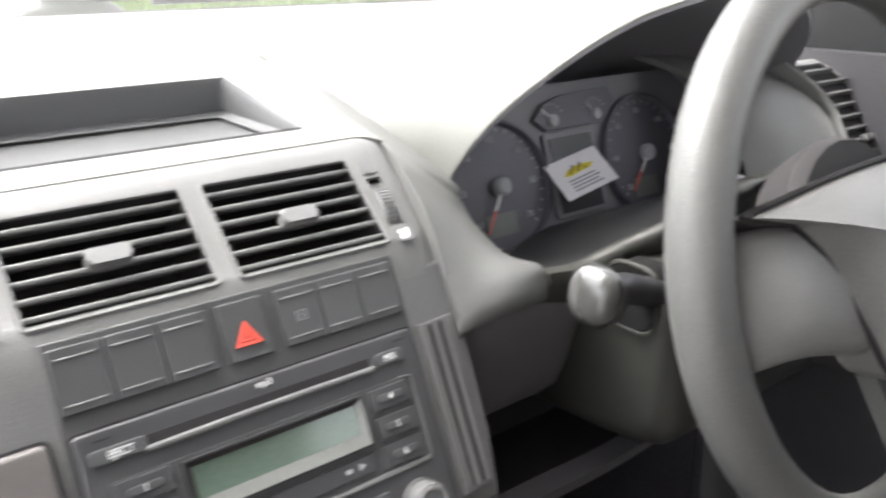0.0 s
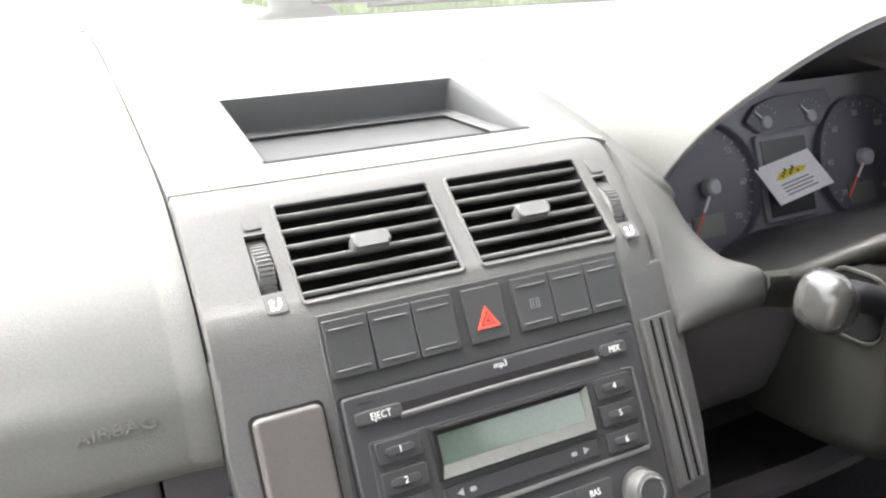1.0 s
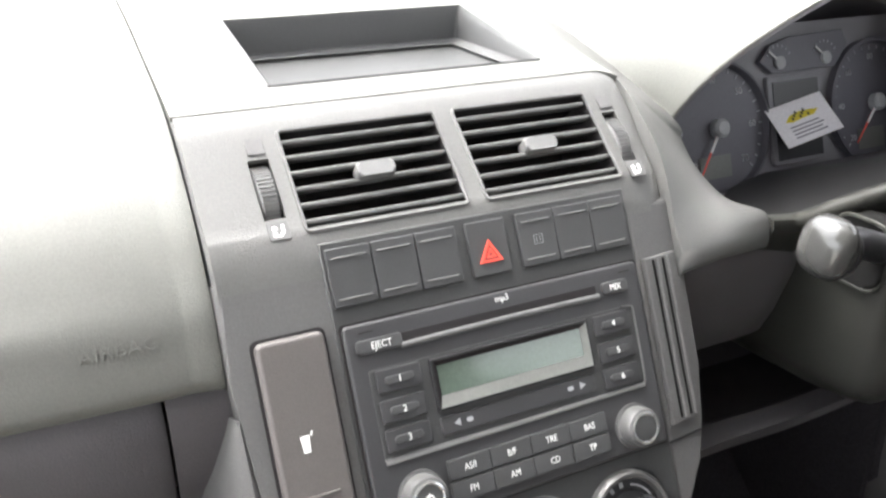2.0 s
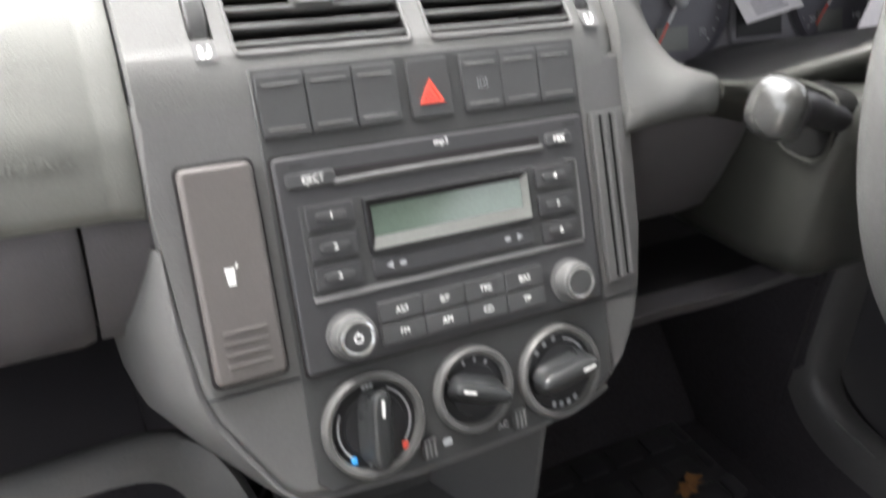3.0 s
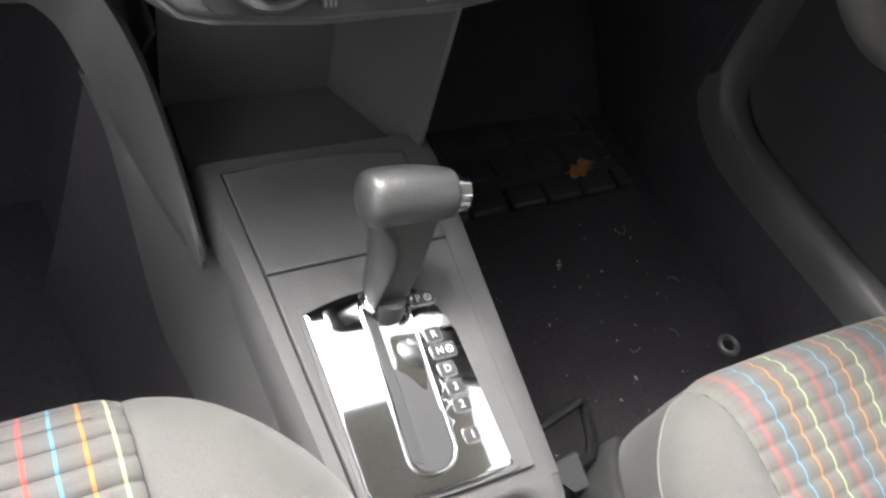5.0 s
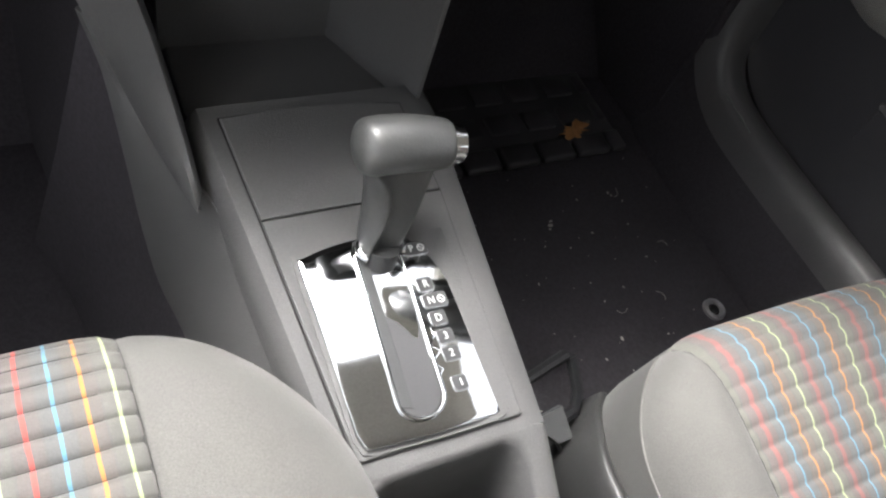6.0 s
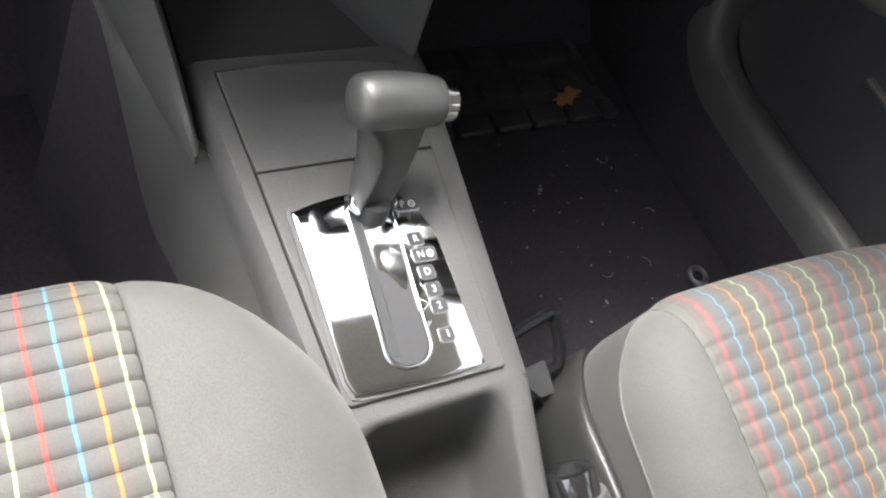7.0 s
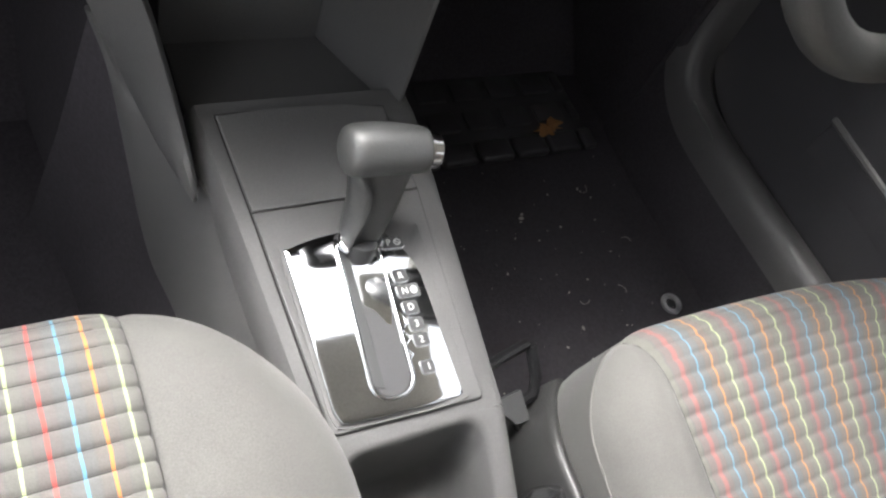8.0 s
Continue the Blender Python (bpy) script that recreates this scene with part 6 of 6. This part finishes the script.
# ---- cards left in the cluster ----
card = thing("business_card", CLUSTER(-0.02, -0.005, 0.01).translation, "white business card with a yellow and black mark", "card")
ca, cb = CLUSTER(-0.0565, -0.0295, 0.022).translation, CLUSTER(0.0155, -0.0185, 0.022).translation
cc = CLUSTER(-0.0585, 0.0075, 0.003).translation
cu = (cb - ca).normalized()
cv = (cc - ca)
cv = (cv - cu * cv.dot(cu))
ch, cw = cv.length, (cb - ca).length
cv.normalize()
cm = basis(ca, cu, cv, cu.cross(cv))
part("card", slab([(0, 0), (cw, 0), (cw, ch), (0, ch)], 0, 0.0006, 0, 1, cm), M_CARD, card)
part("yellow_mark", slab([(0.014, 0.0235), (0.022, 0.0215), (0.036, 0.0225), (0.050, 0.0225), (0.058, 0.0265), (0.048, 0.0285), (0.034, 0.0300), (0.022, 0.0285)], 0.0006, 0.0009, 0, 1, cm), M_YELLOW, card, "yellow printed mark")
for k in range(7):
    part("black_mark", block((0.0225 + 0.0034 * k, 0.0235 + 0.0022 * (k % 3), 0.0008), (0.0248 + 0.0034 * k, 0.0262 + 0.0026 * (k % 3), 0.0011), m=cm), M_INK, card)
for k in range(4):
    part("print_line", block((0.015, 0.0055 + 0.0036 * k, 0.0006), (0.056 - 0.004 * (k % 2), 0.0069 + 0.0036 * k, 0.0008), m=cm), M_TEXTINK, card)
note = thing("paper_tag", (0.53, 0.60, 0.69), "small white paper tag beside the instruments", "paper")
part("tag", slab([(0.425, 0.700), (0.452, 0.736), (0.566, 0.692), (0.543, 0.656)], 0.0, 0.0006, 0, 1, Matrix(((1, 0, 0, 0), (0, 0.34, -1, 0.362), (0, 1, 0.34, 0), (0, 0, 0, 1)))), M_CARD, note)

# ---- outer air vent beyond the wheel ----
ov = thing("air_vent", (0.64, 0.55, 0.74), "dark slatted air vent at the dashboard's end", "air vent")
OV = lambda x=0, y=0, z=0: basis(Vector((0.655, 0.571, 0.742)), Vector((0.99, -0.05, 0)).normalized(), Vector((0.027, 0.54, 0.84)).normalized(), Vector((-0.05, -0.84, 0.54)).normalized()) @ Matrix.Translation((x, y, z))
vent_l = lambda v: float(np.interp(v, (-0.056, -0.02, 0.018, 0.040, 0.066), (-0.010, 0.001, 0.003, -0.012, -0.036)))
vent_r = lambda v: float(np.interp(v, (-0.056, -0.016, 0.012, 0.040, 0.066), (0.058, 0.066, 0.062, 0.044, 0.008)))
border = [Vector((vent_r(v), v, 0)) for v in spread(-0.056, 0.066, 14)] + [Vector((vent_l(v), v, 0)) for v in spread(0.066, -0.056, 14)]
# surround and frame share the lightened plastic, as if lit
part("surround", slab([(0.018 + (q.x - 0.018) * 1.20, q.y * 1.10) for q in border], -0.012, 0.003, 0.003, 3, OV()), M_LIT, ov)
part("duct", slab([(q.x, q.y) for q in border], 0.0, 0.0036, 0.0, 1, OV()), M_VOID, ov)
part("frame", tube([OV(q.x, q.y, 0.004).translation for q in border], 0.0016, 6, True), M_LIT, ov)
for k in range(9):
    v = -0.050 + 0.0132 * k
    part("slat", block((vent_l(v) + 0.001, -0.0015, -0.004), (vent_r(v) - 0.001, 0.0015, 0.005), 0.0007, 2), M_SLAT, ov, m=OV(0, v, 0.0035) @ Matrix.Rotation(radians(-24), 4, "X"))
part("slider_tab", block((0.020, -0.004, 0.006), (0.042, 0.004, 0.012), 0.002, 2, OV(0, -0.022)), M_TAB, ov)

# ---- driver's footwell ----
mat = thing("heel_mat", (0.36, 0.72, FLOOR_Z), "black rubber heel mat with a ribbed rolled edge", "floor mat")
part("pad", block((0.165, 0.655, FLOOR_Z + 0.001), (0.576, 0.80, FLOOR_Z + 0.008), 0.003, 2), M_MAT, mat)
for k in range(7):
    x = 0.186 + 0.061 * k
    e = min(x + 0.056, 0.576)
    part("edge_rib", block((x, 0.632, FLOOR_Z + 0.001), (e, 0.668, FLOOR_Z + 0.014), 0.006, 3), M_MAT, mat)
    for j in range(2):
        part("rib", block((x + 0.004, 0.688 + 0.055 * j, FLOOR_Z + 0.005), (e - 0.004, 0.722 + 0.055 * j, FLOOR_Z + 0.012), 0.004, 2), M_MAT, mat)


def ragged(cx, cy, z, size, seed, tilt):
    rnd = random.Random(seed)
    pts = []
    for k in range(26):
        a = 2 * math.pi * k / 26
        r = size * (0.40 + 0.28 * (k % 4 == 0) + 0.46 * rnd.random()) * (1.0 + 0.30 * math.cos(2 * (a - 0.3)))
        pts.append((r * math.cos(a), r * 0.62 * math.sin(a)))
    bm = bmesh.new()
    mid = bm.verts.new((0, 0, 0.004))
    ring = [bm.verts.new((x, y, 0.003 * rnd.random())) for x, y in pts]
    for k in range(26):
        bm.faces.new((mid, ring[k], ring[(k + 1) % 26]))
    bm.transform(Matrix.Translation((cx, cy, z)) @ Matrix.Rotation(radians(tilt), 4, "Z"))
    return thicken(bm, 0.0008)


solid("dry_leaf", ragged(0.498, 0.670, FLOOR_Z + 0.0155, 0.029, 5, 14), M_LEAF, "torn dry brown leaf lying on the heel mat", "leaf")
fast = thing("carpet_fastener", (0.556, 0.366, FLOOR_Z), "round dark carpet fastener with a worn bright rim", "fastener")
part("ring", lathe([(0.016, 0.0), (0.0155, 0.004), (0.012, 0.0055), (0.009, 0.003), (0.0085, 0.0)], 24, Matrix.Translation((0.556, 0.366, FLOOR_Z))), M_SATIN, fast)
part("pin", lathe([(0.006, 0.0), (0.006, 0.003), (0, 0.0045)], 16, Matrix.Translation((0.556, 0.366, FLOOR_Z))), M_BLACK, fast)


def crumbs():
    rnd = random.Random(11)
    bm = bmesh.new()
    for _ in range(80):
        x, y = rnd.uniform(0.13, 0.575), rnd.uniform(0.25, 0.63)
        r = rnd.choice((0.0005, 0.0006, 0.0008, 0.001, 0.002 if rnd.random() < 0.25 else 0.0007))
        out = bmesh.ops.create_icosphere(bm, subdivisions=1, radius=r, matrix=Matrix.Translation((x, y, FLOOR_Z + r * 0.5)) @ Matrix.Rotation(rnd.uniform(0, 3), 4, "Z") @ Matrix.Diagonal((rnd.uniform(0.7, 2.6), 1, 0.6, 1)))
    for x, y, r in ((0.391, 0.539, 0.0030), (0.395, 0.545, 0.0020), (0.388, 0.534, 0.0016), (0.506, 0.570, 0.0018), (0.509, 0.565, 0.0013), (0.407, 0.418, 0.0014), (0.366, 0.347, 0.0015), (0.446, 0.515, 0.0015), (0.469, 0.354, 0.0013), (0.402, 0.501, 0.0013), (0.445, 0.430, 0.0012)):
        bmesh.ops.create_icosphere(bm, subdivisions=1, radius=r, matrix=Matrix.Translation((x, y, FLOOR_Z + r * 0.4)) @ Matrix.Rotation(x * 40, 4, "Z") @ Matrix.Diagonal((1.5, 0.9, 0.6, 1)))
    for k in range(4):
        x, y, a = rnd.uniform(0.2, 0.57), rnd.uniform(0.3, 0.6), rnd.uniform(0, 6.28)
        hair = tube([(x + 0.004 * j * math.cos(a + 0.35 * j), y + 0.004 * j * math.sin(a + 0.35 * j), FLOOR_Z + 0.0008) for j in range(5)], 0.00035, 4)
        scrap = bpy.data.meshes.new("hair")
        hair.to_mesh(scrap)
        hair.free()
        bm.from_mesh(scrap)
        bpy.data.meshes.remove(scrap)
    me = mesh_of("crumbs", bm, M_CRUMB)
    tagged(new("crumbs", me), "pale crumbs and lint scattered on the black carpet", "crumbs", kind="stuff")


crumbs()
